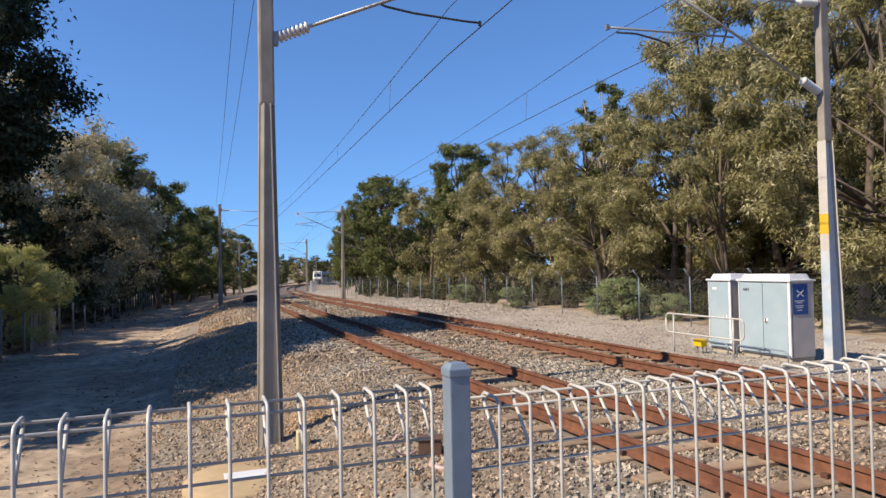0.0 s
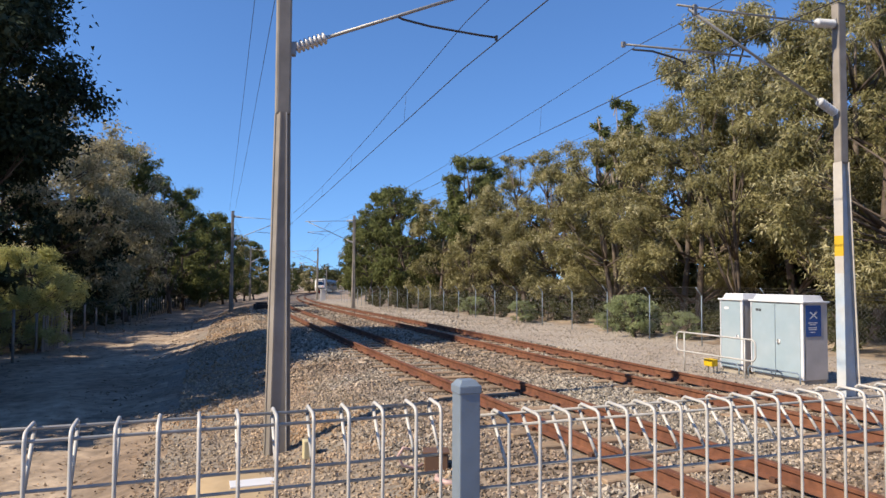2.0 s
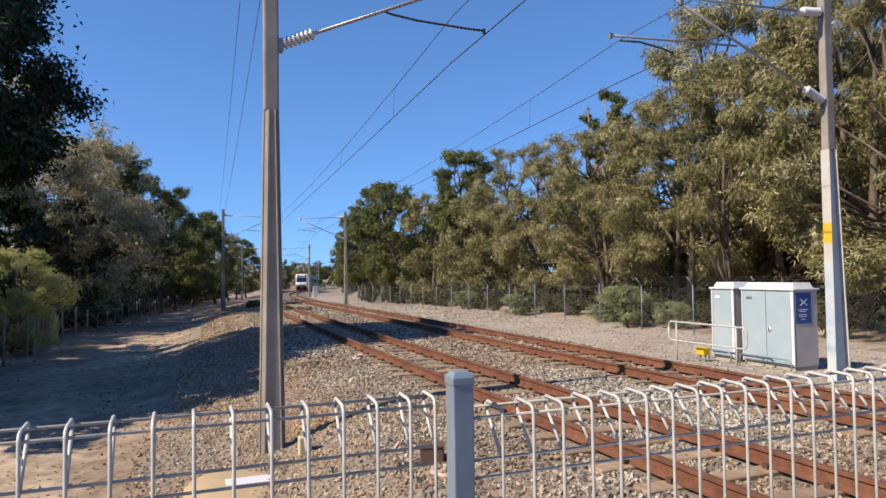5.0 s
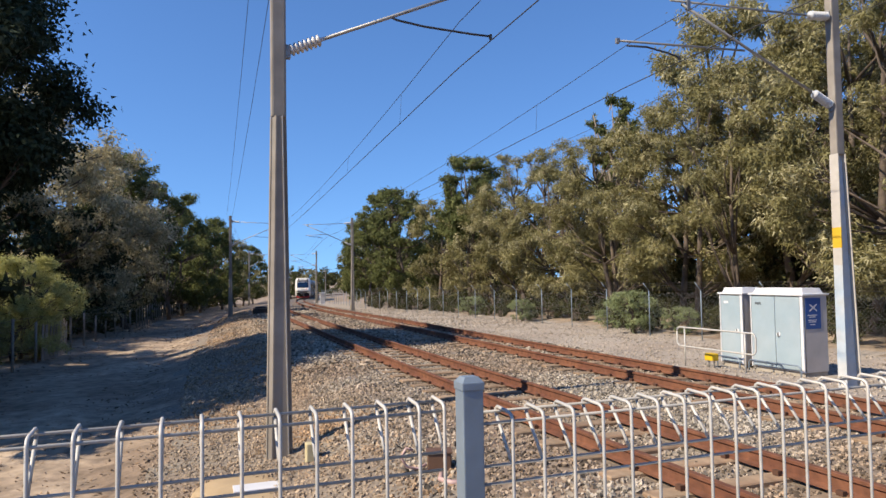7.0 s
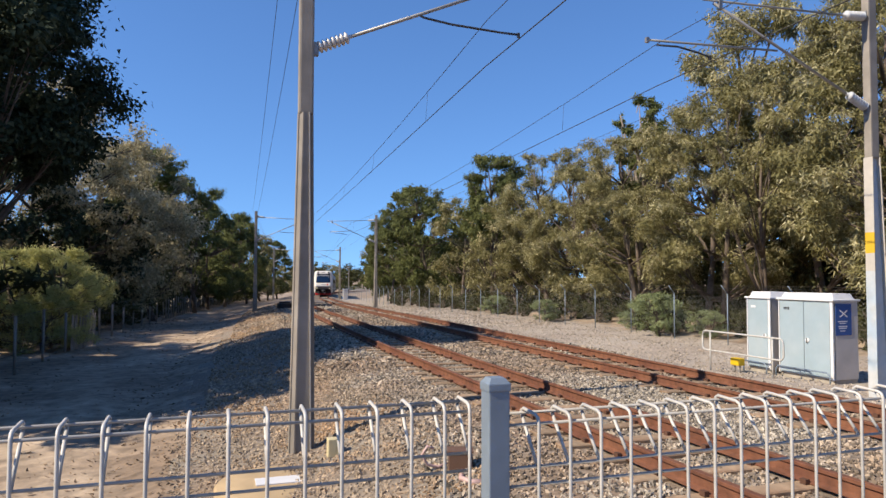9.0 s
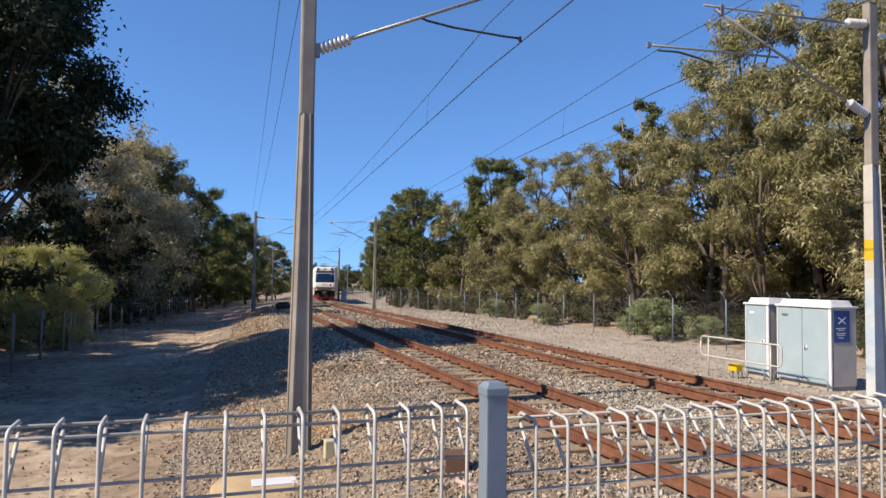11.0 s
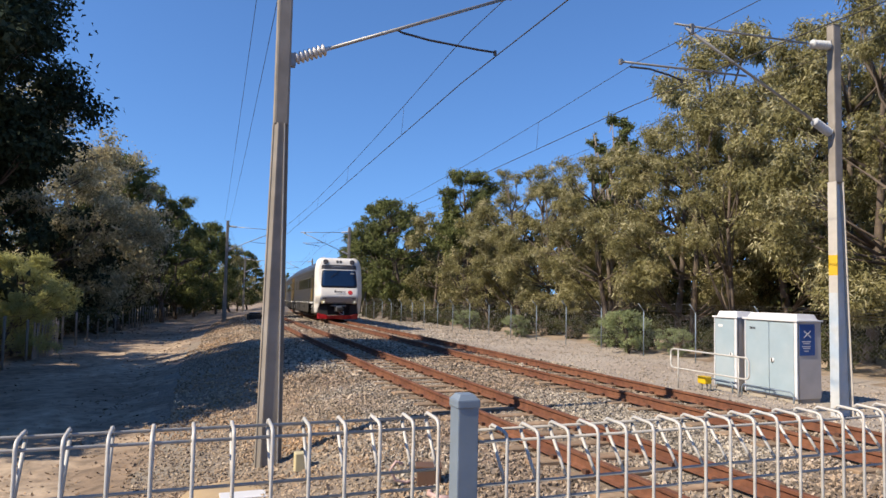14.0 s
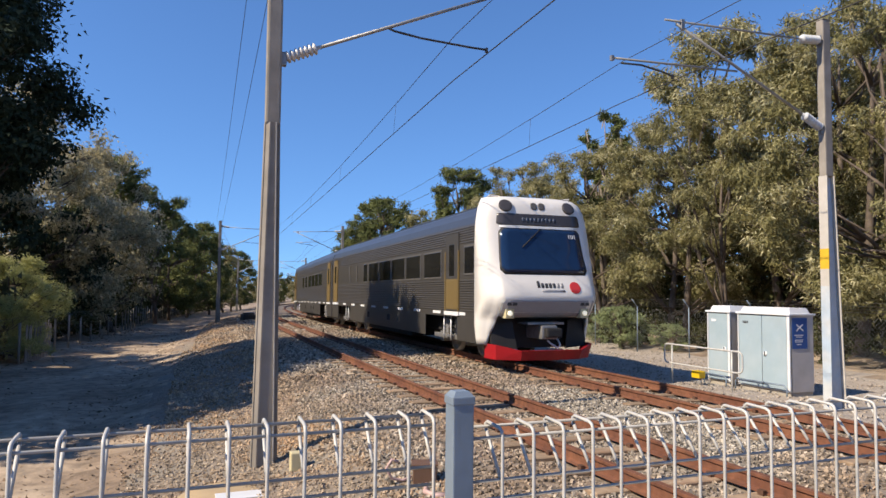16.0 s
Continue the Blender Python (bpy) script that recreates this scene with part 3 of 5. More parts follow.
for y0, y1 in ((13.25, 14.0), (11.45, 12.95)):
    foot_rail = empty("kick_rail", "dull bent tube kick rail in front of a cabinet", "rail", "kick rails", pose(12.72, 0, -0.6))
    part("bar", tubed([(0, y0, -0.02), (0, y0, 0.20), (0, y0 + 0.08, 0.27), (0, y1 - 0.05, 0.27), (0, y1, 0.20), (0, y1, -0.02)], 0.018, 8), GALV_POST, foot_rail)
yb = empty("yellow_box", "small yellow plastic equipment box on short legs", "box", m=pose(12.3, 13.75, -0.6))
part("housing", boxed(-0.10, 0.10, -0.14, 0.14, 0.18, 0.36, bevel=0.02), YELLOW_BOX, yb)
for yy in (-0.09, 0.09):
    part("leg", tubed([(0, yy, -0.02), (0, yy, 0.19)], 0.018, 8), STEEL, yb)

# pit lid, marker and junction box in the ballast
pit = empty("cable_pit", "round tan concrete cable pit with pale plate", "pit", m=pose(0.74, 8.62, ground_z(0.74, 8.62)))
part("rim", lathe(bmesh.new(), [(0.74, -0.3), (0.74, 0.01), (0.71, 0.04), (0.2, 0.05)], sides=28), SAND_LID, pit)
part("plate", boxed(-0.26, 0.28, -0.16, 0.12, 0.045, 0.065, bevel=0.006), CAB_WHITE, pit)
mk = part("marker_block", boxed(1.44, 1.60, 9.13, 9.29, ground_z(1.5, 9.2) - 0.02, ground_z(1.5, 9.2) + 0.24, bevel=0.015), CREAM)
tagged(mk, "cream plastic marker block in the ballast", "marker")
jb = empty("junction_box", "brown steel junction box beside the rail", "junction box", m=pose(2.58, 7.15, ground_z(2.58, 7.15), 0, 0, -18))
part("housing", boxed(-0.13, 0.13, -0.10, 0.10, -0.02, 0.19, bevel=0.012), RUST_BOX, jb)
part("lid", boxed(-0.145, 0.145, -0.115, 0.115, 0.19, 0.212, bevel=0.006), RUST_BOX, jb)
part("hose", tubed([(-0.14, 0, 0.06), (-0.24, -0.02, 0.02), (-0.36, -0.05, 0.05), (-0.42, -0.06, 0.16), (-0.36, -0.04, 0.25), (-0.29, -0.02, 0.22)], 0.016, 8), HOSE, jb, "pale pink plastic hose")
part("hose", tubed([(0.02, -0.13, 0.0), (0.0, -0.35, -0.01), (0.10, -0.50, 0.0), (0.26, -0.48, -0.01)], 0.03, 8), HOSE, jb, "pale pink plastic hose")


far_box = empty("signal_cabinet", "small white trackside cabinet far along the line", "cabinet", "signalling cabinets", pose(18.6, 102, ground_z(18.6, 102)))
part("body", boxed(-0.35, 0.35, -0.3, 0.3, 0, 1.6, bevel=0.03), CAB_WHITE, far_box)
part("lid", boxed(-0.4, 0.4, -0.35, 0.35, 1.6, 1.72, bevel=0.03), CAB_WHITE, far_box)
points = empty("point_machine", "dark steel point machine beside the nearer track", "point machine", m=pose(4.9, 52, ground_z(4.9, 52), 0, 0, 4))
part("housing", boxed(-0.45, 0.45, -0.7, 0.7, 0.0, 0.42, bevel=0.05), BLACK, points)
part("lid", boxed(-0.38, 0.38, -0.5, 0.2, 0.42, 0.55, bevel=0.05), BLACK, points)
part("throw_rod", tubed([(0.4, 0.3, 0.15), (1.6, 0.3, 0.15)], 0.03, 8), STEEL, points)


# ---- boundary fences ----
def fence_x(y):
    return 17.5 + (0.0 if y < 70 else 0.75 * (curve_x(y) - curve_x(70)))


def chain_fence(side):
    name = "chain_fence"
    right = side > 0
    thing = empty(name, "grey chain-link boundary fence with barbed wire top" if right else "weathered boundary fence below the trees", "fence", "boundary fences")
    ys = lines((8.0, 128, 3.0)) if right else lines((20, 56, 3.0), (56, 110, 1.35))
    fx = fence_x if right else (lambda y: -5.75 + curve_x(y))
    for y in ys:
        x = fx(y)
        z = ground_z(x, y) - 0.05
        p = bmesh.new()
        tube(p, [(x, y, z), (x, y, z + (1.9 if right else 1.6 + 0.5 * noise.noise((y, 0.3, 0.7))))], 0.022 if right else 0.05, 6)
        if right:
            tube(p, [(x, y, z + 1.88), (x - 0.26, y, z + 2.18)], 0.02, 6)
        part("post", p, GALV_POST if right else TIMBER, thing)
    if not right:
        # grey boards still standing between some of the posts
        rng = random.Random(12)
        for k in range(18):
            y = 29.6 + 0.24 * k
            x, z = fx(y) + 0.07, ground_z(fx(y), y) - 0.05
            b = boxed(-0.012, 0.012, -0.105, 0.105, 0.0, 1.45 + rng.uniform(-0.12, 0.12), bevel=0.004)
            bmesh.ops.transform(b, matrix=pose(x, y, z, rng.uniform(-2, 2), rng.uniform(-3, 3), 0), verts=b.verts)
            part("board", b, TIMBER, thing, "weathered grey fence board")
    for k in range(4 if right else 2):
        pts = [(fx(y) - (0.08 * k if right else 0), y, ground_z(fx(y), y) + (1.85 + 0.09 * k if right else 0.6 + 1.1 * k)) for y in ys]
        part("strand_wire", tubed(pts, 0.007, 4), WIRE, thing)
    # diamond mesh: slanting wires both ways, up to the bend of the posts
    v, f = [], []
    end = 80 if right else 60
    y, step = ys[0], 0.13
    while y < end:
        for s in (-1, 1):
            y1 = y + s * 1.75
            a, b = Vector((fx(y), y, ground_z(fx(y), y))), Vector((fx(y1), y1, ground_z(fx(y1), y1) + 1.75))
            i = len(v)
            w = 0.0019
            v += [a + Vector((0, -w, 0)), a + Vector((0, w, 0)), b + Vector((0, w, 0)), b + Vector((0, -w, 0))]
            f.append((i, i + 1, i + 2, i + 3))
        y += step
    mesh = soup("wire_mesh", np.array(v), np.array(f), MESH_GREY, thing)
    tagged(mesh, "grey diamond wire mesh", kind="stuff")
    return thing


chain_fence(1)
chain_fence(-1)


# ---- trees ----
def leaves(rng, centres, radii, count, size, droop=0.5, slim=0.2):
    """Thin bent leaf sprays in the shells of clumps."""
    k = len(centres)
    w = radii ** 2
    pick = rng.choice(k, count, p=w / w.sum())
    d = rng.normal(size=(count, 3))
    d /= np.linalg.norm(d, axis=1, keepdims=True)
    d[:, 2] += 0.25 * (d[:, 2] < 0)
    stray = 1 + 0.9 * (rng.random(count) < 0.3) * rng.random(count)
    rad = radii[pick] * (0.25 + 0.9 * rng.random(count) ** 0.7) * stray
    p = centres[pick] + d * rad[:, None] * np.array((1, 1, 0.85))
    face = d + rng.normal(size=(count, 3)) * 0.5 + np.array((0, 0, 0.35))
    along = rng.normal(size=(count, 3)) * 0.6 + d * 0.35
    along[:, 2] -= droop
    along = along - face * (0.8 * (along * face).sum(1) / (face * face).sum(1))[:, None]
    along /= np.linalg.norm(along, axis=1, keepdims=True)
    side = np.cross(along, face)
    side /= np.linalg.norm(side, axis=1, keepdims=True) + 1e-9
    L = size * (0.6 + 0.8 * rng.random(count))[:, None]
    W = L * slim
    v = np.stack([p + side * W, p - side * W, p + along * L], 1).reshape(-1, 3)
    f = np.arange(count * 3).reshape(-1, 3)
    return v, f


def tree(name, seed, height, spread, bare, clumps, count, size, leaf, bark, label, group, trunks=1, droop=0.5, slim=0.2, tufts=8):
    rng = np.random.default_rng(seed)
    thing = empty(name, label, "tree", group)
    cs, rs = [], []
    bm = bmesh.new()
    roots = [(rng.normal() * 0.5 * (trunks > 1), rng.normal() * 0.5 * (trunks > 1)) for _ in range(trunks)]
    tops = []
    for rx, ry in roots:
        lean = rng.normal(size=2) * spread * 0.16
        pts = [(rx, ry, -0.3)]
        for q in (0.12, 0.3, 0.5, 0.72, 0.9):
            pts.append((rx + lean[0] * q * 2 + rng.normal() * 0.12, ry + lean[1] * q * 2 + rng.normal() * 0.12, height * q))
        tube(bm, pts, 0.014 * height + 0.04, 8, 0.03)
        tops.append(pts)
    for k in range(clumps):
        q = (k + rng.random()) / clumps
        z = bare + (height - bare) * q
        prof = math.sin(math.pi * min(1, 0.18 + 0.80 * q)) ** 0.6
        ang, rr = rng.random() * math.tau, spread * prof * math.sqrt(0.12 + 0.88 * rng.random())
        pts = tops[k % trunks]
        j = min(len(pts) - 2, int(q * 0.8 * (len(pts) - 1)) + 1)
        base = Vector(pts[j])
        r = spread * (0.17 + 0.13 * rng.random()) * (1 - 0.25 * q)
        c = Vector((base.x * 0.6 + rr * math.cos(ang), base.y * 0.6 + rr * math.sin(ang), min(z, height - r * 0.6)))
        mid = base.lerp(c, 0.5) + Vector((rng.normal() * 0.2, rng.normal() * 0.2, -0.25))
        tube(bm, [base, mid, c], 0.0062 * height, 5, 0.012)
        cs.append(c)
        rs.append(r * 0.55)
        for k2 in range(tufts):
            d = Vector(rng.normal(size=3)).normalized()
            d.z = d.z * 0.8 + 0.22
            o = c + d * r * (0.55 + 0.6 * rng.random())
            o.z = min(o.z, height - 0.15)
            cs.append(o)
            rs.append(r * (0.30 + 0.28 * rng.random()))
            if k2 % 2 == 0:
                tube(bm, [base.lerp(c, 0.75), c.lerp(o, 0.4) - Vector((0, 0, 0.1)), o], 0.0018 * height, 3, 0.005, caps=False)
    part("trunk", bm, bark, thing)
    v, f = leaves(rng, np.array(cs), np.array(rs), count, size, droop, slim)
    tagged(soup("crown", v, f, leaf, thing), "loose crown of small leaves", kind="stuff")
    return thing


def place(kind, x, y, h, turn, wide=1.0):
    """A copy of a grown tree scaled to the height h."""
    ob, base = kind
    s = h / base
    return copy_thing(ob, pose(x, y, ground_z(x, y), 0, 0, turn) @ Matrix.Diagonal((s * wide, s * wide, s, 1)))


OLIVE = (tree("gum_tree", 1, 11, 3.9, 1.9, 44, 62000, 0.17, LEAF_OLIVE, BARK, "olive-green gum tree with sun highlights coloured into its sprays behind the fence", "gum trees", 2, slim=0.14), 11)
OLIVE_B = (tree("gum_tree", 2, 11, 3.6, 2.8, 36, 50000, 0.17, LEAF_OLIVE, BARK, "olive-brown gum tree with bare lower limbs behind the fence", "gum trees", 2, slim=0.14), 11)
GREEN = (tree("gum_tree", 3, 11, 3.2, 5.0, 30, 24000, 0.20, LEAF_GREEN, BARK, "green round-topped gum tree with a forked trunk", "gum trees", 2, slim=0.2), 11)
GREY = (tree("paperbark_tree", 4, 10, 4.4, 1.0, 46, 36000, 0.18, LEAF_GREY, BARK, "grey-green tree with sunlight coloured into its pale leaves over the sandy road", "roadside trees", 2), 10)
DARKT = (tree("fig_tree", 5, 15, 4.8, 6.2, 80, 95000, 0.15, LEAF_DARK, BARK, "tall dark-leaved tree shading the sandy road", "roadside trees", 1, droop=0.2, slim=0.34), 15)
SPARSE = (tree("gum_tree", 6, 13, 2.4, 8.0, 13, 7000, 0.20, LEAF_GREEN, BARK_PALE, "tall thin gum tree with tufted sparse crown", "gum trees", 1, tufts=5), 13)
FAR_OLIVE = (tree("gum_tree", 8, 11, 4.2, 1.2, 44, 20000, 0.22, LEAF_OLIVE, BARK, "distant olive-green gum tree along the line", "distant trees", 1), 11)
FAR_GREEN = (tree("gum_tree", 9, 11, 4.0, 1.5, 44, 20000, 0.25, LEAF_GREEN, BARK, "distant green tree along the line", "distant trees", 1), 11)
SHADE = (tree("fig_tree", 17, 10, 3.6, 2.6, 50, 13000, 0.26, LEAF_DARK, BARK, "dense dark-leaved tree beside the sandy road", "roadside trees", 1, slim=0.34), 10)
BUSH = (tree("bush", 7, 2.2, 1.5, 0.2, 34, 6500, 0.14, LEAF_BUSH, BARK, "feathery grey-green bush by the fence", "bushes", 3, droop=-0.2), 2.2)
SCRUB = (tree("bush", 10, 2.6, 2.2, 0.1, 26, 2000, 0.25, LEAF_WOODS, BARK, "scrubby bush under the trees with shade in its leaf colour", "bushes", 3, droop=-0.1, tufts=4), 2.6)
for kind, x, y, h, turn in ((OLIVE, 21.5, 25.5, 10.4, 0), (OLIVE_B, 23.2, 19.0, 13.6, 0), (GREEN, 20.4, 73, 13.0, 0), (GREY, -5.3, 53, 13.3, 0), (DARKT, -7.95, 21.8, 15.0, 0), (SPARSE, 24.5, 34.5, 13.4, 0), (BUSH, 17.9, 24.6, 1.75, 0),
                            (SHADE, -12.5, 19.6, 12.5, 40), (FAR_OLIVE, 24, 97, 10.5, 70), (FAR_GREEN, 22.5, 88, 11, 10), (SCRUB, -7.8, 24, 2.6, 0)):
    kind[0].matrix_basis = pose(x, y, ground_z(x, y), 0, 0, turn) @ Matrix.Diagonal((h / kind[1],) * 3 + (1,))
for kind, x, y, h, turn in (
        (OLIVE, 25.2, 22.0, 13.8, 80), (OLIVE, 21.5, 31.0, 10.7, 140), (OLIVE, 22, 37.5, 9.9, 200), (OLIVE_B, 22, 43, 9.3, 60), (FAR_OLIVE, 22.5, 48.5, 9.6, 290), (GREEN, 22.3, 53, 11.0, 120),
        (FAR_OLIVE, 21.5, 59.5, 10.7, 200), (FAR_GREEN, 21, 66, 12.0, 30), (FAR_GREEN, 20.2, 80, 10.4, 250), (FAR_GREEN, 28, 108, 11.5, 190),
        (OLIVE, 21.8, 14.5, 12.0, 170), (OLIVE_B, 28.2, 27.5, 13.4, 250), (FAR_OLIVE, 27, 40, 10.4, 100), (FAR_OLIVE, 30, 22, 13, 240), (SPARSE, 23, 32.6, 11.6, 120),
        (SHADE, -6.9, 46.5, 6.2, 150), (GREEN, -5.4, 59, 11.6, 160), (GREEN, -3.8, 70, 11.1, 60), (FAR_GREEN, -0.8, 80, 11.7, 100), (FAR_GREEN, 1.2, 93, 12.2, 220), (FAR_GREEN, 4.6, 108, 12.4, 20), (FAR_OLIVE, 7.6, 124, 12.3, 0),
        (FAR_OLIVE, 12, 142, 11, 45), (FAR_OLIVE, 19, 165, 9, 90), (FAR_GREEN, 26, 190, 9, 10), (FAR_OLIVE, 35, 215, 9, 60), (FAR_GREEN, 44, 245, 8, 10), (FAR_GREEN, 36, 150, 9, 20), (FAR_OLIVE, 44, 178, 9, 80),
        (FAR_OLIVE, -7.6, 17.4, 8.2, 30), (SHADE, -9.8, 15.8, 7.2, 90), (SHADE, -9.4, 17.6, 6.0, 10), (GREY, -9.2, 46.5, 10.6, 120), (FAR_OLIVE, -15, 38, 8, 120), (FAR_GREEN, -8.2, 63, 10.0, 310), (FAR_GREEN, -6.2, 74, 10.4, 130), (FAR_GREEN, -4.2, 86, 11.0, 20), (FAR_GREEN, -1.2, 100, 11.4, 200), (FAR_GREEN, 1.8, 116, 11.4, 280), (FAR_GREEN, 9.4, 133, 11.2, 150), (SHADE, -11.8, 26.0, 7.8, 200), (SHADE, -10.6, 23.4, 6.6, 70), (SHADE, -13.2, 22.4, 9.0, 310), (SHADE, -14.6, 18.5, 9.5, 170), (SHADE, -10.6, 41.5, 8.0, 20), (FAR_OLIVE, -12.0, 26.8, 8.0, 250), (FAR_GREEN, -14.5, 25.0, 9.6, 40)):
    place(kind, x, y, h, turn)
for x, y, h, turn in ((18.3, 22.2, 1.4, 40), (18.6, 27.2, 1.6, 120), (18.4, 36, 1.6, 10), (18.8, 45, 1.7, 70)):
    place(BUSH, x, y, h, turn)
rng_b = random.Random(8)
for k in range(38):
    y = 27 + k * 2.3
    place(SCRUB, -9.1 - (1.2 if 32 < y < 43 else 0) + curve_x(y) - rng_b.random() * 1.3, y, rng_b.uniform(2.4, 4.2), rng_b.random() * 360, 1.1)
FEATHER = (tree("bush", 15, 4.6, 2.5, 0.15, 60, 46000, 0.14, LEAF_FEATHER, BARK, "feathery yellow-green bush by the boundary fence", "bushes", 3, droop=-0.2, slim=0.12, tufts=10), 4.6)
FEATHER[0].matrix_basis = pose(-6.6, 31.0, ground_z(-6.6, 31.0)) @ Matrix.Diagonal((0.88, 0.88, 0.88, 1))
place(FEATHER, -7.3, 35.6, 4.4, 100)
TRUNKY = (tree("gum_tree", 16, 12, 3.2, 4.6, 20, 15000, 0.16, LEAF_OLIVE, BARK, "gum tree with a thick dark bare trunk", "gum trees", 1, slim=0.16), 12)
TRUNKY[0].matrix_basis = pose(20.6, 21.6, ground_z(20.6, 21.6)) @ Matrix.Diagonal((0.68, 0.68, 0.86, 1))
for k in range(12):
    y = 14 + k * 5.6
    place(SCRUB, 21.5 + rng_b.random() * 3.5, y, rng_b.uniform(1.2, 2.2), rng_b.random() * 360)
for k in range(24):
    y = 13 + k * 2.7 + rng_b.random()
    place(SCRUB, 19.0 + rng_b.random() * 1.2, y, rng_b.uniform(0.8, 1.5), rng_b.random() * 360)


def woods(name, seed, count, spot, low, high, size, label):
    """Far woodland: an uncountable mass of leaves in uneven clumps along a strip."""
    rng = np.random.default_rng(seed)
    cs, rs = [], []
    for _ in range(count // 60):
        x, y = spot(rng)
        top = high * (0.75 + 0.5 * (0.5 + 0.5 * noise.noise((x * 0.1, y * 0.1, 2.0))))
        cs.append((x, y, ground_z(x, y) + low + (top - low) * rng.random() ** 1.05))
        rs.append(0.8 + 0.9 * rng.random())
    v, f = leaves(rng, np.array(cs), np.array(rs), count, size, 0.3, 0.3)
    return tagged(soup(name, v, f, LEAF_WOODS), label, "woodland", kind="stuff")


woods("woodland", 21, 70000, lambda r: (27 + 7 * r.random(), 2 + 108 * r.random()), 0.2, 8.0, 0.42, "dark woodland right of the line")


woods("woodland", 25, 9000, lambda r: (24.5 + 3 * r.random(), 9 + 24 * r.random()), 0.1, 5.0, 0.34, "shade-coloured undergrowth behind the gum trees")


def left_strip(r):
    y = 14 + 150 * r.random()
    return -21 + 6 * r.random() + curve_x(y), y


woods("woodland", 22, 24000, left_strip, 0.2, 6.5, 0.42, "dark woodland left of the sandy road")
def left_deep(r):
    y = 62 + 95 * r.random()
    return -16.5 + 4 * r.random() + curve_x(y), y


# mostly hidden mass, added to block the sun from the roadside trees' lower parts
woods("woodland", 28, 26000, left_deep, 0.2, 6.5, 0.42, "hidden woodland added to keep sun off the roadside trees")
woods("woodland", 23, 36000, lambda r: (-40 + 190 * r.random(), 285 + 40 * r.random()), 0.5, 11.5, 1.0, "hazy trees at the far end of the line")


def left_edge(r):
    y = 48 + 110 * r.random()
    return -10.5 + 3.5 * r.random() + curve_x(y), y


woods("woodland", 24, 34000, left_edge, 0.1, 6.0, 0.36, "shade-coloured undergrowth behind the boundary fence")
# unseen strip beside and behind the camera, added to cut sky light on the left
woods("woodland", 26, 9000, lambda r: (-29 + 8 * r.random(), -30 + 46 * r.random()), 0.2, 9.0, 0.55, "dark woodland left of the sandy road")
# its unseen counterpart on the right, invented to hold back sky light too
woods("woodland", 27, 9000, lambda r: (21 + 8 * r.random(), -30 + 36 * r.random()), 0.2, 9.5, 0.55, "dark woodland right of the line")


# ---- the train ----
CAR_LEN, LEAD_LEN, GAP, HW = 18.7, 19.15, 0.5, 1.43


def side_section():
    """Half outline of the body above the skirt: (x, z), ribbed below and above the windows."""
    pts = [(HW - 0.03, 1.04), (HW - 0.015, 1.05), (HW - 0.015, 1.18)]
    z = 1.20
    while z < 2.0:
        pts += [(HW - 0.015, z), (HW, z + 0.012), (HW, z + 0.034), (HW - 0.015, z + 0.046)]
        z += 0.062
    pts += [(HW - 0.015, 2.02), (HW - 0.020, 2.86)]
    z = 2.90
    while z < 3.30:
        k = (z - 2.9) * 0.06
        pts += [(HW - 0.022 - k, z), (HW - 0.008 - k, z + 0.012), (HW - 0.008 - k, z + 0.034), (HW - 0.022 - k, z + 0.046)]
        z += 0.062
    return pts + [(HW - 0.055, 3.36)]


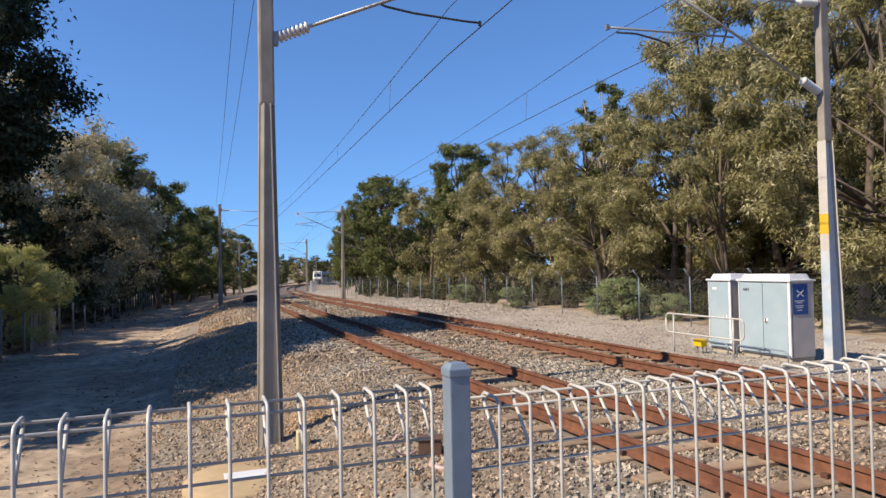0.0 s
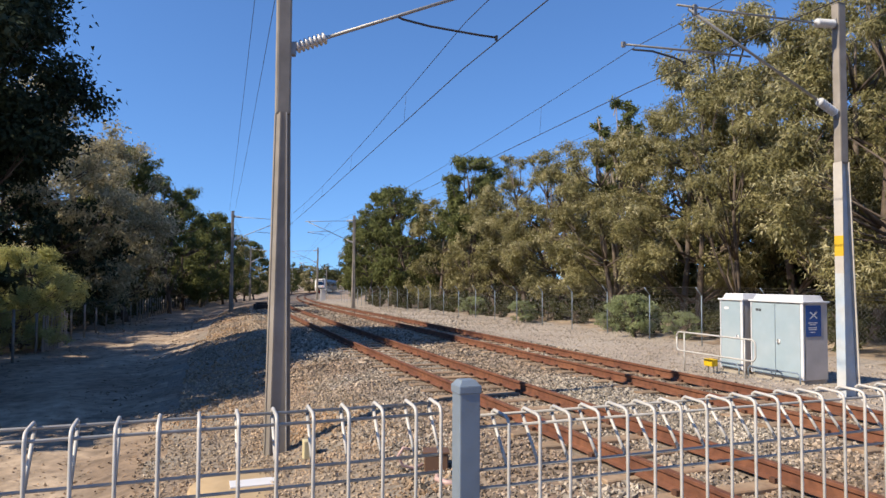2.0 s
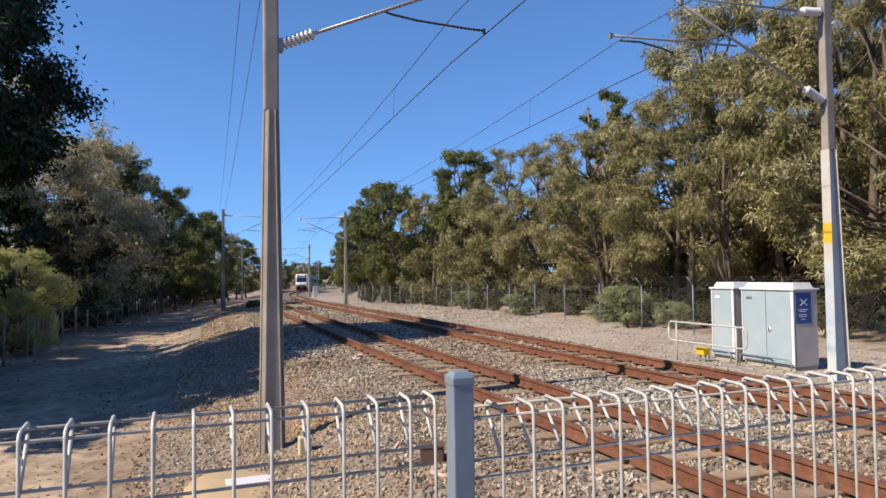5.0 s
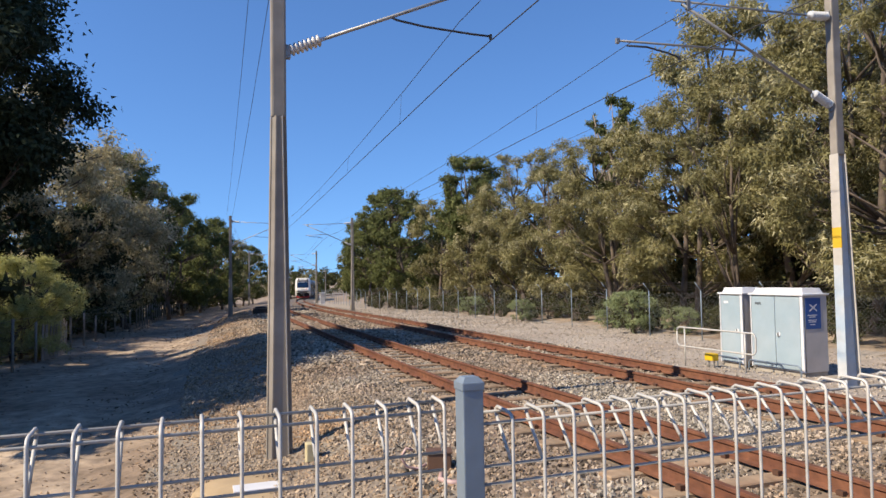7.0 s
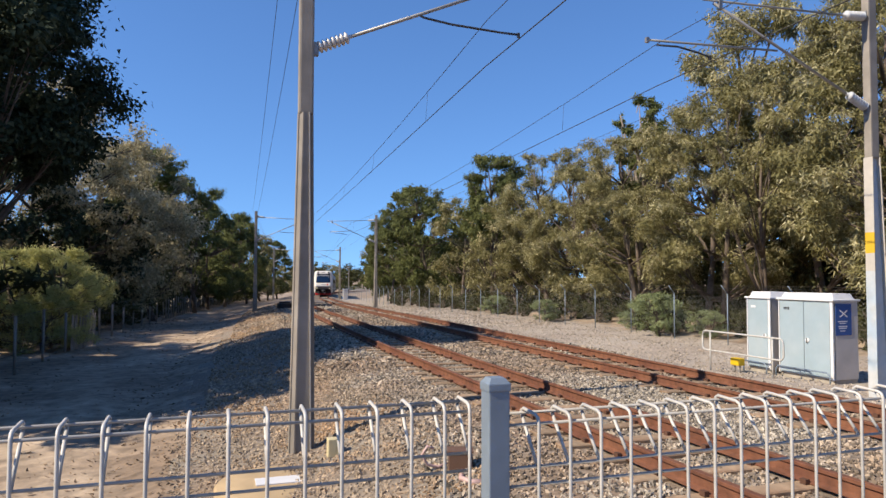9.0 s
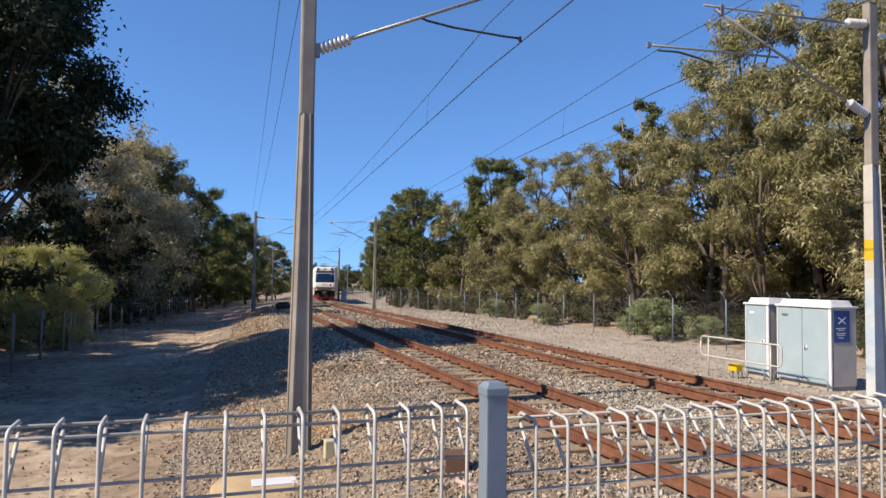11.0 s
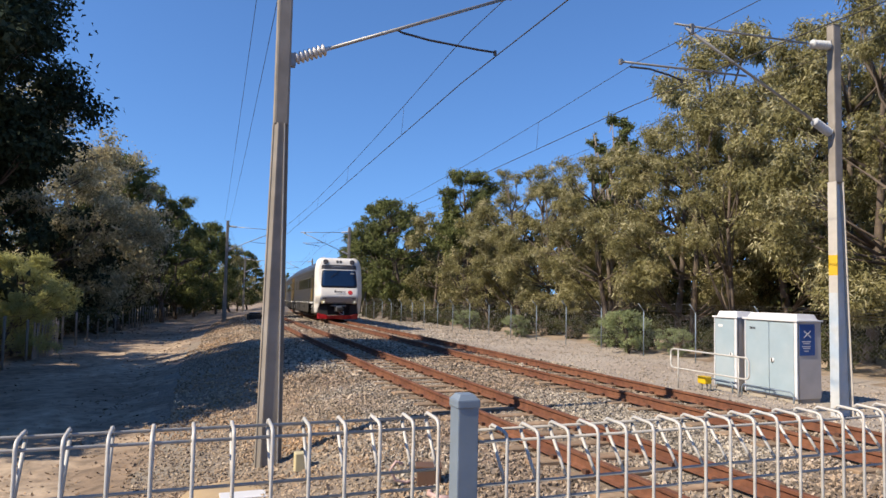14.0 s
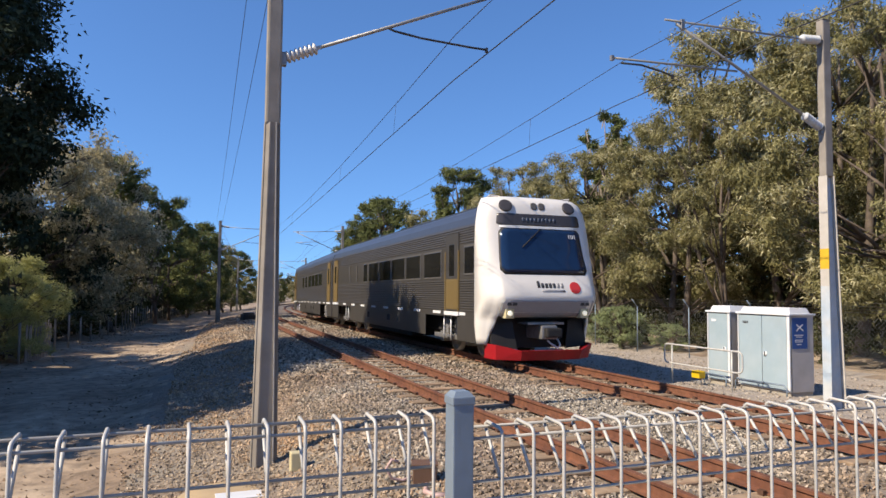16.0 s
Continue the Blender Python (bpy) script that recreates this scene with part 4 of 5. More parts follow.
def car(lead, label):
    thing = empty("rail_car", label, "railcar", "cars of the train")
    y0, length = (0.98, LEAD_LEN) if lead else (0.0, CAR_LEN)
    d = 0.45 if lead else 0.0
    half = side_section()
    sec = [(-x, z) for x, z in half][::-1] + half
    part("body", extruded(bmesh.new(), sec, [((0, y, 0), (1, 0)) for y in (y0, length)]), TRAIN_SIDE, thing, "ribbed dull stainless steel body")
    roof = [(HW - 0.055, 3.362), (HW - 0.10, 3.55), (HW - 0.24, 3.74), (0.88, 3.89), (0.5, 3.97), (0, 4.0)]
    roof += [(-x, z) for x, z in roof[-2::-1]]
    part("roof", extruded(bmesh.new(), roof, [((0, y, 0), (1, 0)) for y in (y0 - 0.1 * lead, length - 0.02)]), TRAIN_ROOF, thing, "dark blue-grey curved roof")
    for y in (6.6, 12.8):
        part("roof_unit", boxed(-0.6, 0.6, y, y + 2.0, 3.85, 4.05, bevel=0.06), TRAIN_ROOF, thing)
    for x in (-0.95, 0.95):
        part("roof_rib", boxed(x - 0.02, x + 0.02, y0 + 0.3, length - 0.3, 3.84, 3.885), TRAIN_ROOF, thing)
    bogies = (2.9 + d, length - 2.9)
    for s in (-1, 1):
        X = s * (HW - 0.018)

        def panel(name, a, b, z0, z1, mat, proud=0.012, parent=thing, label="", bevel=0.006):
            return part(name, boxed(*sorted((X, X + s * proud)), a, b, z0, z1, bevel=bevel), mat, parent, label)

        def window(a, b, z0=2.10, z1=2.78):
            fr = panel("window_frame", a - 0.05, b + 0.05, z0 - 0.05, z1 + 0.05, WINDOW_FRAME, 0.020)
            panel("pane", a, b, z0, z1, WIN_GLASS, 0.026, fr)

        spans = ((2.95, 4.35), (4.75, 6.15), (6.35, 7.80), (8.0, 9.5), (9.7, 11.1), (11.4, 12.0)) if lead else ((3.6, 4.9), (5.2, 6.5), (6.8, 8.1), (8.4, 9.7), (10.6, 11.4), (12.2, 13.0))
        for a, b in spans:
            window(a + d, b + d)
        if lead:
            window(0.62 + d, 1.22 + d, 2.15, 2.80)
            for y in (13.2, 14.6):
                panel("vent_strip", y + d, y + d + 0.14, 2.12, 2.78, WINDOW_FRAME, 0.03)
        for a in ((1.62 + d, 17.35 + d) if lead else (0.55, 17.25)):
            door = panel("door", a, a + 0.92, 1.20, 3.20, TRAIN_SIDE if a < 3 and lead else BRONZE, 0.030, label="passenger door with bronze edges")
            panel("pane", a + 0.28, a + 0.64, 2.10, 2.92, WIN_GLASS, 0.036, door)
            panel("lower_panel", a + 0.05, a + 0.87, 1.24, 2.02, BRONZE, 0.038, door, "bronze lower door panel")
            for e in (a - 0.05, a + 0.90):
                part("edge_strip", boxed(*sorted((X, X + s * 0.045)), e, e + 0.06, 1.18, 2.75, bevel=0.006), BRONZE, door, "bronze door edge")
            panel("step", a - 0.05, a + 0.97, 1.08, 1.18, SIGN_WHITE, 0.05, door)
        for k in range(10):
            a = 1.05 * lead + 0.6 + k * 1.78
            if a + 0.8 < length:
                panel("stripe_mark", a, a + 0.62, 1.10, 1.175, SIGN_WHITE, 0.008)
        # skirt panels between and outside the bogies
        for a, b in ((y0 + 0.02, bogies[0] - 1.15), (bogies[0] + 1.35, bogies[1] - 1.35), (bogies[1] + 1.35, length - 0.05)):
            if b - a > 0.2:
                part("skirt", boxed(*sorted((s * (HW - 0.035), s * (HW - 0.010))), a, b, 0.46, 1.055, bevel=0.006), TRAIN_SIDE, thing)
        for y in (6.9, 8.1, 11.0):
            part("access_hatch", boxed(*sorted((s * (HW - 0.012), s * (HW - 0.004))), y + d, y + d + 0.32, 0.72, 0.92), BLACK, thing)
    part("underframe", boxed(-1.0, 1.0, y0 + 0.4, length - 0.1, 0.60, 1.06), BLACK, thing)
    part("equipment_box", boxed(-1.25, 1.25, 6.6, 12.2, 0.30, 0.70, bevel=0.03), BLACK, thing)
    for by in bogies:
        bogie = part("bogie", boxed(-0.95, 0.95, by - 1.3, by + 1.3, 0.40, 0.54, bevel=0.03), STEEL, thing, "grimy steel bogie frame")
        for wy in (-0.95, 0.95):
            for s in (-1, 1):
                m = aim((s * 0.50, by + wy, 0.43), (s * 2, by + wy, 0.43))
                part("wheel", lathe(bmesh.new(), [(0.45, 0), (0.45, 0.025), (0.43, 0.03), (0.425, 0.13), (0.36, 0.13), (0.34, 0.10), (0.14, 0.10), (0.12, 0.16)], m, 20), STEEL, bogie)
                part("axle_box", boxed(*sorted((s * 0.68, s * 1.06)), by + wy - 0.14, by + wy + 0.14, 0.30, 0.58, bevel=0.02), STEEL, bogie)
        for s in (-1, 1):
            for yy in (-0.35, 0.35):
                prof = [(0.07 + 0.03 * (k % 2), 0.52 + 0.05 * k) for k in range(10)]
                part("coil_spring", lathe(bmesh.new(), prof, Matrix.Translation((s * 1.08, by + yy, 0)), 10), STEEL, bogie)
            part("side_frame", boxed(*sorted((s * 1.10, s * 1.20)), by - 1.2, by + 1.2, 0.42, 0.54, bevel=0.02), STEEL, bogie)
            part("damper", tubed([(s * 1.24, by - 1.0, 0.46), (s * 1.24, by - 1.0, 1.04)], 0.05, 8), TRAIN_GREY, bogie)
            part("ladder_rail", tubed([(s * 1.30, by + 0.1, 0.42), (s * 1.30, by + 0.1, 1.05)], 0.022, 6), SIGN_WHITE, bogie)
            part("ladder_rail", tubed([(s * 1.30, by - 0.42, 0.42), (s * 1.30, by - 0.42, 1.05)], 0.022, 6), SIGN_WHITE, bogie)
            for z in (0.5, 0.76):
                part("ladder_step", boxed(*sorted((s * 1.22, s * 1.34)), by - 0.42, by + 0.1, z, z + 0.03), STEEL, bogie)
    if lead:
        part("gangway", boxed(-0.55, 0.55, length - 0.02, length + GAP, 1.1, 3.3), BLACK, thing)
    return thing


def face_y(z):
    """How far the middle of the nose stands back at height z."""
    marks = ((0.45, 0.42), (1.10, 0.34), (1.22, 0.20), (1.52, 0.0), (1.75, 0.04), (2.15, 0.24), (2.6, 0.40), (3.2, 0.54), (3.6, 0.60), (3.86, 0.68), (3.97, 0.80), (4.03, 0.98))
    for (a, ya), (b, yb) in zip(marks, marks[1:]):
        if z <= b:
            v = max(0.0, (z - a) / (b - a))
            return ya + (yb - ya) * v
    return 0.98


def half_width(z):
    top = HW + 0.02
    if z > 3.1:
        v = min(1.0, (z - 3.1) / 0.93)
        return top - 0.05 * v - 0.34 * max(0.0, 1 - math.sqrt(max(0.0, 1 - v ** 2.8)))
    return top if z > 0.9 else top - 0.05 * (0.9 - z) / 0.45


def surface(sx, z):
    """A point of the nose: sx from -1 to 1 across."""
    e = abs(sx)
    hw = half_width(z)
    back = face_y(z)
    y = back + 0.40 * (1 - math.sqrt(max(0.0, 1 - e ** 6)))
    # side pillars step back beside the lower face
    y += 0.15 * smooth(0.81, 0.88, e) * smooth(2.35, 1.85, z) if z < 2.35 else 0.0
    return Vector((sx * hw, y, z))


def nose(thing):
    bm = bmesh.new()
    zs = [0.45, 0.6, 0.75, 0.9, 1.0, 1.10, 1.22, 1.37, 1.52, 1.62, 1.75, 1.95, 2.15, 2.4, 2.6, 2.9, 3.2, 3.4, 3.6, 3.73, 3.86, 3.92, 3.97, 4.0, 4.03]
    ss = [-1, -0.992, -0.975, -0.95, -0.91, -0.86, -0.80, -0.75, -0.70, -0.63, -0.55, -0.45, -0.35, -0.2, -0.07]
    ss = ss + [-s for s in ss[::-1]]
    def column(s, z):
        """Leans the column at the cavity's edge outwards towards the foot."""
        v = max(0.0, (1.10 - z) / 0.65)
        return math.copysign(abs(s) + v * 0.10 * max(0.0, 1 - abs(abs(s) - 0.80) / 0.16), s)

    g = [[bm.verts.new(surface(column(s, z), z)) for s in ss] for z in zs]
    for i in range(len(zs) - 1):
        for j in range(len(ss) - 1):
            mid = abs(ss[j] + ss[j + 1]) / 2
            if zs[i + 1] <= 1.101 and mid < 0.80:
                continue
            bm.faces.new((g[i][j], g[i][j + 1], g[i + 1][j + 1], g[i + 1][j])).smooth = True
    for j, sgn in ((0, -1), (len(ss) - 1, 1)):
        back = [bm.verts.new((g[i][j].co.x, max(1.0, g[i][j].co.y + 0.01), zs[i])) for i in range(len(zs))]
        for i in range(len(zs) - 1):
            q = (g[i][j], g[i + 1][j], back[i + 1], back[i])
            bm.faces.new(q if sgn < 0 else q[::-1]).smooth = True
    top = [bm.verts.new((g[-1][j].co.x * 1.0, 1.02, 4.02)) for j in range(len(ss))]
    for j in range(len(ss) - 1):
        bm.faces.new((g[-1][j], g[-1][j + 1], top[j + 1], top[j])).smooth = True
    bmesh.ops.remove_doubles(bm, verts=bm.verts, dist=0.0005)
    shell = part("nose_shell", bm, TRAIN_WHITE, thing, "white moulded fibreglass nose")
    mod = shell.modifiers.new("thick", "SOLIDIFY")
    mod.thickness, mod.offset = 0.04, -1

    def inlay(name, x0, x1, z0, z1, mat, proud, label="", taper=0.0, n=10, parent=thing, rnd=0.10):
        """A thin curved panel on the nose."""
        b = bmesh.new()
        rows = []
        for i in range(n + 1):
            z = z0 + (z1 - z0) * i / n
            row = []
            edge = min(z - z0, z1 - z)
            cut = rnd - math.sqrt(max(0.0, rnd * rnd - (rnd - min(rnd, edge)) ** 2))
            for j in range(n + 1):
                s = -1 + 2 * j / n
                c, w = (x0 + x1) / 2, (x1 - x0) / 2 - cut + taper * (i / n - 0.5)
                x = c + s * w
                p = surface(x / half_width(z), z)
                row.append((b.verts.new(p + Vector((0, -proud, 0))), b.verts.new(p + Vector((0, 0.02, 0)))))
            rows.append(row)
        for i in range(n):
            for j in range(n):
                b.faces.new((rows[i][j][0], rows[i][j + 1][0], rows[i + 1][j + 1][0], rows[i + 1][j][0])).smooth = True
        ringv = [rows[0][j] for j in range(n + 1)] + [rows[i][n] for i in range(1, n + 1)] + [rows[n][j] for j in range(n - 1, -1, -1)] + [rows[i][0] for i in range(n - 1, 0, -1)]
        for a, c in zip(ringv, ringv[1:] + ringv[:1]):
            b.faces.new((a[0], a[1], c[1], c[0]))
        bmesh.ops.recalc_face_normals(b, faces=b.faces)
        return part(name, b, mat, parent, label)

    rim = inlay("windscreen_rim", -1.08, 1.08, 2.10, 3.24, BLACK, 0.008, taper=-0.08)
    inlay("windscreen", -1.04, 1.04, 2.15, 3.20, GLASS, 0.014, "dark blue tinted windscreen", taper=-0.08, parent=rim)
    sign = inlay("destination_sign", -1.07, 1.07, 3.285, 3.57, LAMP_GLASS, 0.010, "black destination display with faint unlit letters", taper=-0.04, rnd=0.05)
    inlay("white_bar", -1.02, 1.02, 3.215, 3.27, SIGN_WHITE, 0.016, rnd=0.01)
    for k in range(9):
        inlay("letter_bar", -0.44 + k * 0.10, -0.365 + k * 0.10, 3.37, 3.48, TRAIN_ROOF, 0.014, parent=sign, n=2, rnd=0.005)
    for s in (-1, 1):
        for x, z, r, mat, pr in ((s * 0.82, 3.76, 0.165, LAMP_GLASS, 0.02),):
            p = surface(x / half_width(z), z)
            lamp = part("upper_headlight", lathe(bmesh.new(), [(r, -0.05), (r, 0.02), (r * 0.9, 0.03), (r * 0.5, 0.035)], aim(p, p + Vector((s * 0.12, -1, 0.55))), 22), mat, thing, "round dark upper headlight")
        for dx in (0.0, 0.13):
            x = s * (0.98 - dx)
            p = surface(x / half_width(1.46), 1.42)
            part("marker_light", boxed(x - 0.045, x + 0.045, p.y - 0.02, p.y + 0.05, 1.38, 1.46, bevel=0.008), DARK, thing)
        p = surface(0.6, 1.24)
        lampbox = part("lower_headlight", boxed(*sorted((s * 0.84, s * 1.05)), p.y - 0.06, p.y + 0.2, 1.08, 1.31, bevel=0.02), CREAM, thing, "square lit lower headlight")
        part("lens", lathe(bmesh.new(), [(0.06, 0), (0.06, 0.02), (0.04, 0.03)], aim((s * 0.945, p.y - 0.055, 1.20), (s * 0.945, p.y - 1, 1.20)), 16), LAMP_ON, lampbox)
    inlay("apron", -1.16, 1.16, 1.12, 1.50, TRAIN_GREY, 0.004, "pale grey panel under the nose", rnd=0.03)
    for k in range(2):
        inlay("number_mark", -0.18 + k * 0.20, -0.02 + k * 0.20, 3.68, 3.86, WINDOW_FRAME, 0.012, rnd=0.05, n=6)
    digits = bpy.data.curves.new("fleet_number", "FONT")
    digits.body, digits.size, digits.extrude, digits.align_x = "101", 0.17, 0.002, "CENTER"
    digits.materials.append(SIGN_WHITE)
    number = tagged(new("fleet_number", digits), "white fleet number")
    number.parent = thing
    number.matrix_basis = pose(0.82, surface(0.82 / half_width(3.02), 3.02).y - 0.03, 2.99, 70, 0, 4)
    # wordmark and line below it, as plain bars
    for k in range(7):
        inlay("logo_bar", -0.30 + k * 0.098, -0.225 + k * 0.098, 1.79, 1.90 + 0.05 * (k == 0), DARK if k < 5 else TRAIN_GREY, 0.006, n=2, rnd=0.005)
    inlay("logo_bar", -0.20, 0.38, 1.70, 1.745, TRAIN_GREY, 0.006, n=4, rnd=0.01)
    inlay("roundel", 0.52, 0.80, 1.66, 1.94, LOGO_RED, 0.008, "red round badge", rnd=0.139, n=16)
    part("wiper", tubed([surface(0.0, 3.2) + Vector((0, -0.03, 0)), surface(-0.35, 2.75) + Vector((0, -0.03, 0))], 0.012, 6), BLACK, thing)
    # undercarriage of the nose
    part("cavity", boxed(-1.14, 1.14, 0.85, 1.15, 0.35, 1.14), BLACK, thing)
    part("cavity_roof", boxed(-1.14, 1.14, 0.35, 1.1, 1.08, 1.13), BLACK, thing)
    part("buffer_plate", boxed(-0.46, 0.46, 0.22, 0.80, 0.93, 0.99, bevel=0.01), STEEL, thing)
    cp = part("coupler", boxed(-0.20, 0.20, 0.05, 0.85, 0.60, 0.92, bevel=0.04), STEEL, thing, "steel automatic coupler")
    part("coupler_jaw", boxed(-0.14, 0.26, -0.08, 0.10, 0.64, 0.86, bevel=0.05), BLACK, cp)
    part("air_hose", tubed([(0.28, 0.25, 0.62), (0.30, 0.12, 0.46), (0.22, 0.08, 0.40), (0.08, 0.12, 0.48), (0.02, 0.2, 0.56)], 0.022, 8), SIGN_WHITE, cp)
    pl = bmesh.new()
    prof = [(-1.26, 0.75), (-1.22, 0.28), (-0.75, -0.06), (0, -0.12), (0.75, -0.06), (1.22, 0.28), (1.26, 0.75)]
    lo = [pl.verts.new((x * 0.97, y + 0.10, 0.13)) for x, y in prof]
    hi = [pl.verts.new((x, y, 0.36 if abs(x) < 0.8 else 0.48)) for x, y in prof]
    lob = [pl.verts.new((x * 0.97, y + 0.18, 0.13)) for x, y in prof]
    hib = [pl.verts.new((x, y + 0.08, 0.36 if abs(x) < 0.8 else 0.48)) for x, y in prof]
    for a, b in ((lo, hi), (hi, hib), (hib, lob), (lob, lo)):
        for k in range(len(prof) - 1):
            pl.faces.new((a[k], a[k + 1], b[k + 1], b[k]))
    bmesh.ops.recalc_face_normals(pl, faces=pl.faces)
    part("pilot", pl, RED, thing, "bright red sheet-metal pilot")
    for s in (-1, 1):
        wing = bmesh.new()
        q = [wing.verts.new(p) for p in ((s * 1.22, 0.55, 0.40), (s * 0.62, 0.45, 0.36), (s * 0.72, 0.52, 1.0), (s * 1.18, 0.62, 1.12))]
        wing.faces.new(q)
        r2 = bmesh.ops.extrude_face_region(wing, geom=wing.faces[:])
        bmesh.ops.translate(wing, vec=(0, 0.05, 0), verts=[v for v in r2["geom"] if isinstance(v, bmesh.types.BMVert)])
        bmesh.ops.recalc_face_normals(wing, faces=wing.faces)
        part("skirt_plate", wing, BLACK, thing)


lead_car = car(True, "leading railcar with white nose and ribbed steel sides")
nose(lead_car)
rear_car = car(False, "ribbed stainless steel trailing railcar of the train")

TRAIN_SCALE, TRAIN_HIGH = 1.045, 1.01


def enlarge(thing):
    """Brings a car from its drawn size to its true size."""
    for ob in thing.children_recursive:
        ob.data.transform(Matrix.Diagonal((TRAIN_SCALE, TRAIN_SCALE, TRAIN_HIGH, 1)))
        ob.matrix_basis.translation *= Vector((TRAIN_SCALE, TRAIN_SCALE, TRAIN_HIGH))


enlarge(lead_car)
enlarge(rear_car)

# ---- ballast stones, sleepers and clips ----
def stones(name, count, x0, x1, y0, y1, size, seed, mat, label, power=1.0, fade=1.0):
    rng = np.random.default_rng(seed)
    cube = np.array([(x, y, z) for x in (-1, 1) for y in (-1, 1) for z in (-1, 1)]) * 0.62
    tri = np.array([(0, 1, 3, 2), (4, 6, 7, 5), (0, 4, 5, 1), (2, 3, 7, 6), (0, 2, 6, 4), (1, 5, 7, 3)])
    y = y0 + (y1 - y0) * rng.random(count) ** power
    x = x0 + (x1 - x0) * rng.random(count) ** fade
    rails = np.array([c + s * HALF for c in (NEAR, FAR) for s in (-1, 1)])
    keep = np.abs(x[:, None] - rails).min(1) > 0.10
    x, y = x[keep], y[keep]
    count = len(x)
    x = x + np.array([curve_x(v) for v in y])
    z = np.array([ground_z(a, b) for a, b in zip(x, y)])
    s = size * (0.55 + 0.8 * rng.random((count, 1, 1)) ** 1.6)
    q, _ = np.linalg.qr(rng.normal(size=(count, 3, 3)))
    sh = (cube[None] + 0.30 * rng.normal(size=(count, 8, 3)).clip(-1.3, 1.3)) * (0.65 + 0.6 * rng.random((count, 1, 3)))
    v = np.einsum("nij,nkj->nki", q, sh) * s + np.stack([x, y, z + s[:, 0, 0] * 0.25], 1)[:, None]
    f = (np.arange(count)[:, None, None] * 8 + tri[None]).reshape(-1, 4)
    return tagged(soup(name, v.reshape(-1, 3), f, mat), label, "ballast", kind="stuff")


stones("ballast_stones", 42000, 2.2, 10.3, 4.1, 15.0, 0.0235, 11, STONE, "loose grey-brown ballast stones around the tracks")
stones("ballast_stones", 16000, 2.0, 10.4, 15.0, 32.0, 0.036, 12, STONE, "loose grey-brown ballast stones around the tracks", 1.3)
stones("ballast_stones", 8000, 2.4, 10.4, 32.0, 66.0, 0.058, 19, STONE, "loose grey-brown ballast stones around the tracks", 1.3)
stones("bank_stones", 12000, -0.7, 2.8, 6.5, 15.0, 0.022, 14, BANK_STONE, "brown stones and soil on the ballast bank", 1.0, 0.7)
stones("bank_stones", 4500, -0.2, 2.6, 15.0, 30.0, 0.030, 15, BANK_STONE, "brown stones and soil on the ballast bank", 1.3)
stones("bank_stones", 4000, 0.2, 3.2, 30.0, 62.0, 0.045, 17, BANK_STONE, "brown stones and soil on the ballast bank", 1.3)
stones("road_pebbles", 800, -5.5, 0.0, 7.0, 20.0, 0.014, 16, BANK_STONE, "scattered pebbles on the sandy road")
stones("verge_stones", 8000, 10.2, 17.8, 7.0, 32.0, 0.026, 13, VERGE_STONE, "pale gravel stones on the verge", 1.2)
stones("verge_stones", 4500, 10.2, 17.6, 32.0, 70.0, 0.045, 18, VERGE_STONE, "pale gravel stones on the verge", 1.3)



def litter(count, seed):
    """Fallen leaves and bark along the edges of the sandy road."""
    rng = np.random.default_rng(seed)
    y = 9 + 50 * rng.random(count) ** 1.5
    x = np.where(rng.random(count) < 0.6, -1.2 + 0.8 * rng.normal(size=count), -5.0 + 0.9 * rng.normal(size=count)) + np.array([curve_x(v) for v in y])
    p = np.array([(a, b, ground_z(a, b) + 0.012) for a, b in zip(x, y)])
    ang = rng.random(count) * math.tau
    u = np.stack([np.cos(ang), np.sin(ang), 0.3 * rng.normal(size=count)], 1)
    w = np.stack([-np.sin(ang), np.cos(ang), 0.3 * rng.normal(size=count)], 1)
    L = (0.02 + 0.035 * rng.random(count) * (1 + y / 25))[:, None]
    v = np.stack([p - u * L, p + w * L * 0.35, p + u * L, p - w * L * 0.35], 1).reshape(-1, 3)
    ob = soup("leaf_litter", v, np.arange(count * 4).reshape(-1, 4), LITTER)
    return tagged(ob, "dry brown fallen leaves on the sandy road", "litter", kind="stuff")


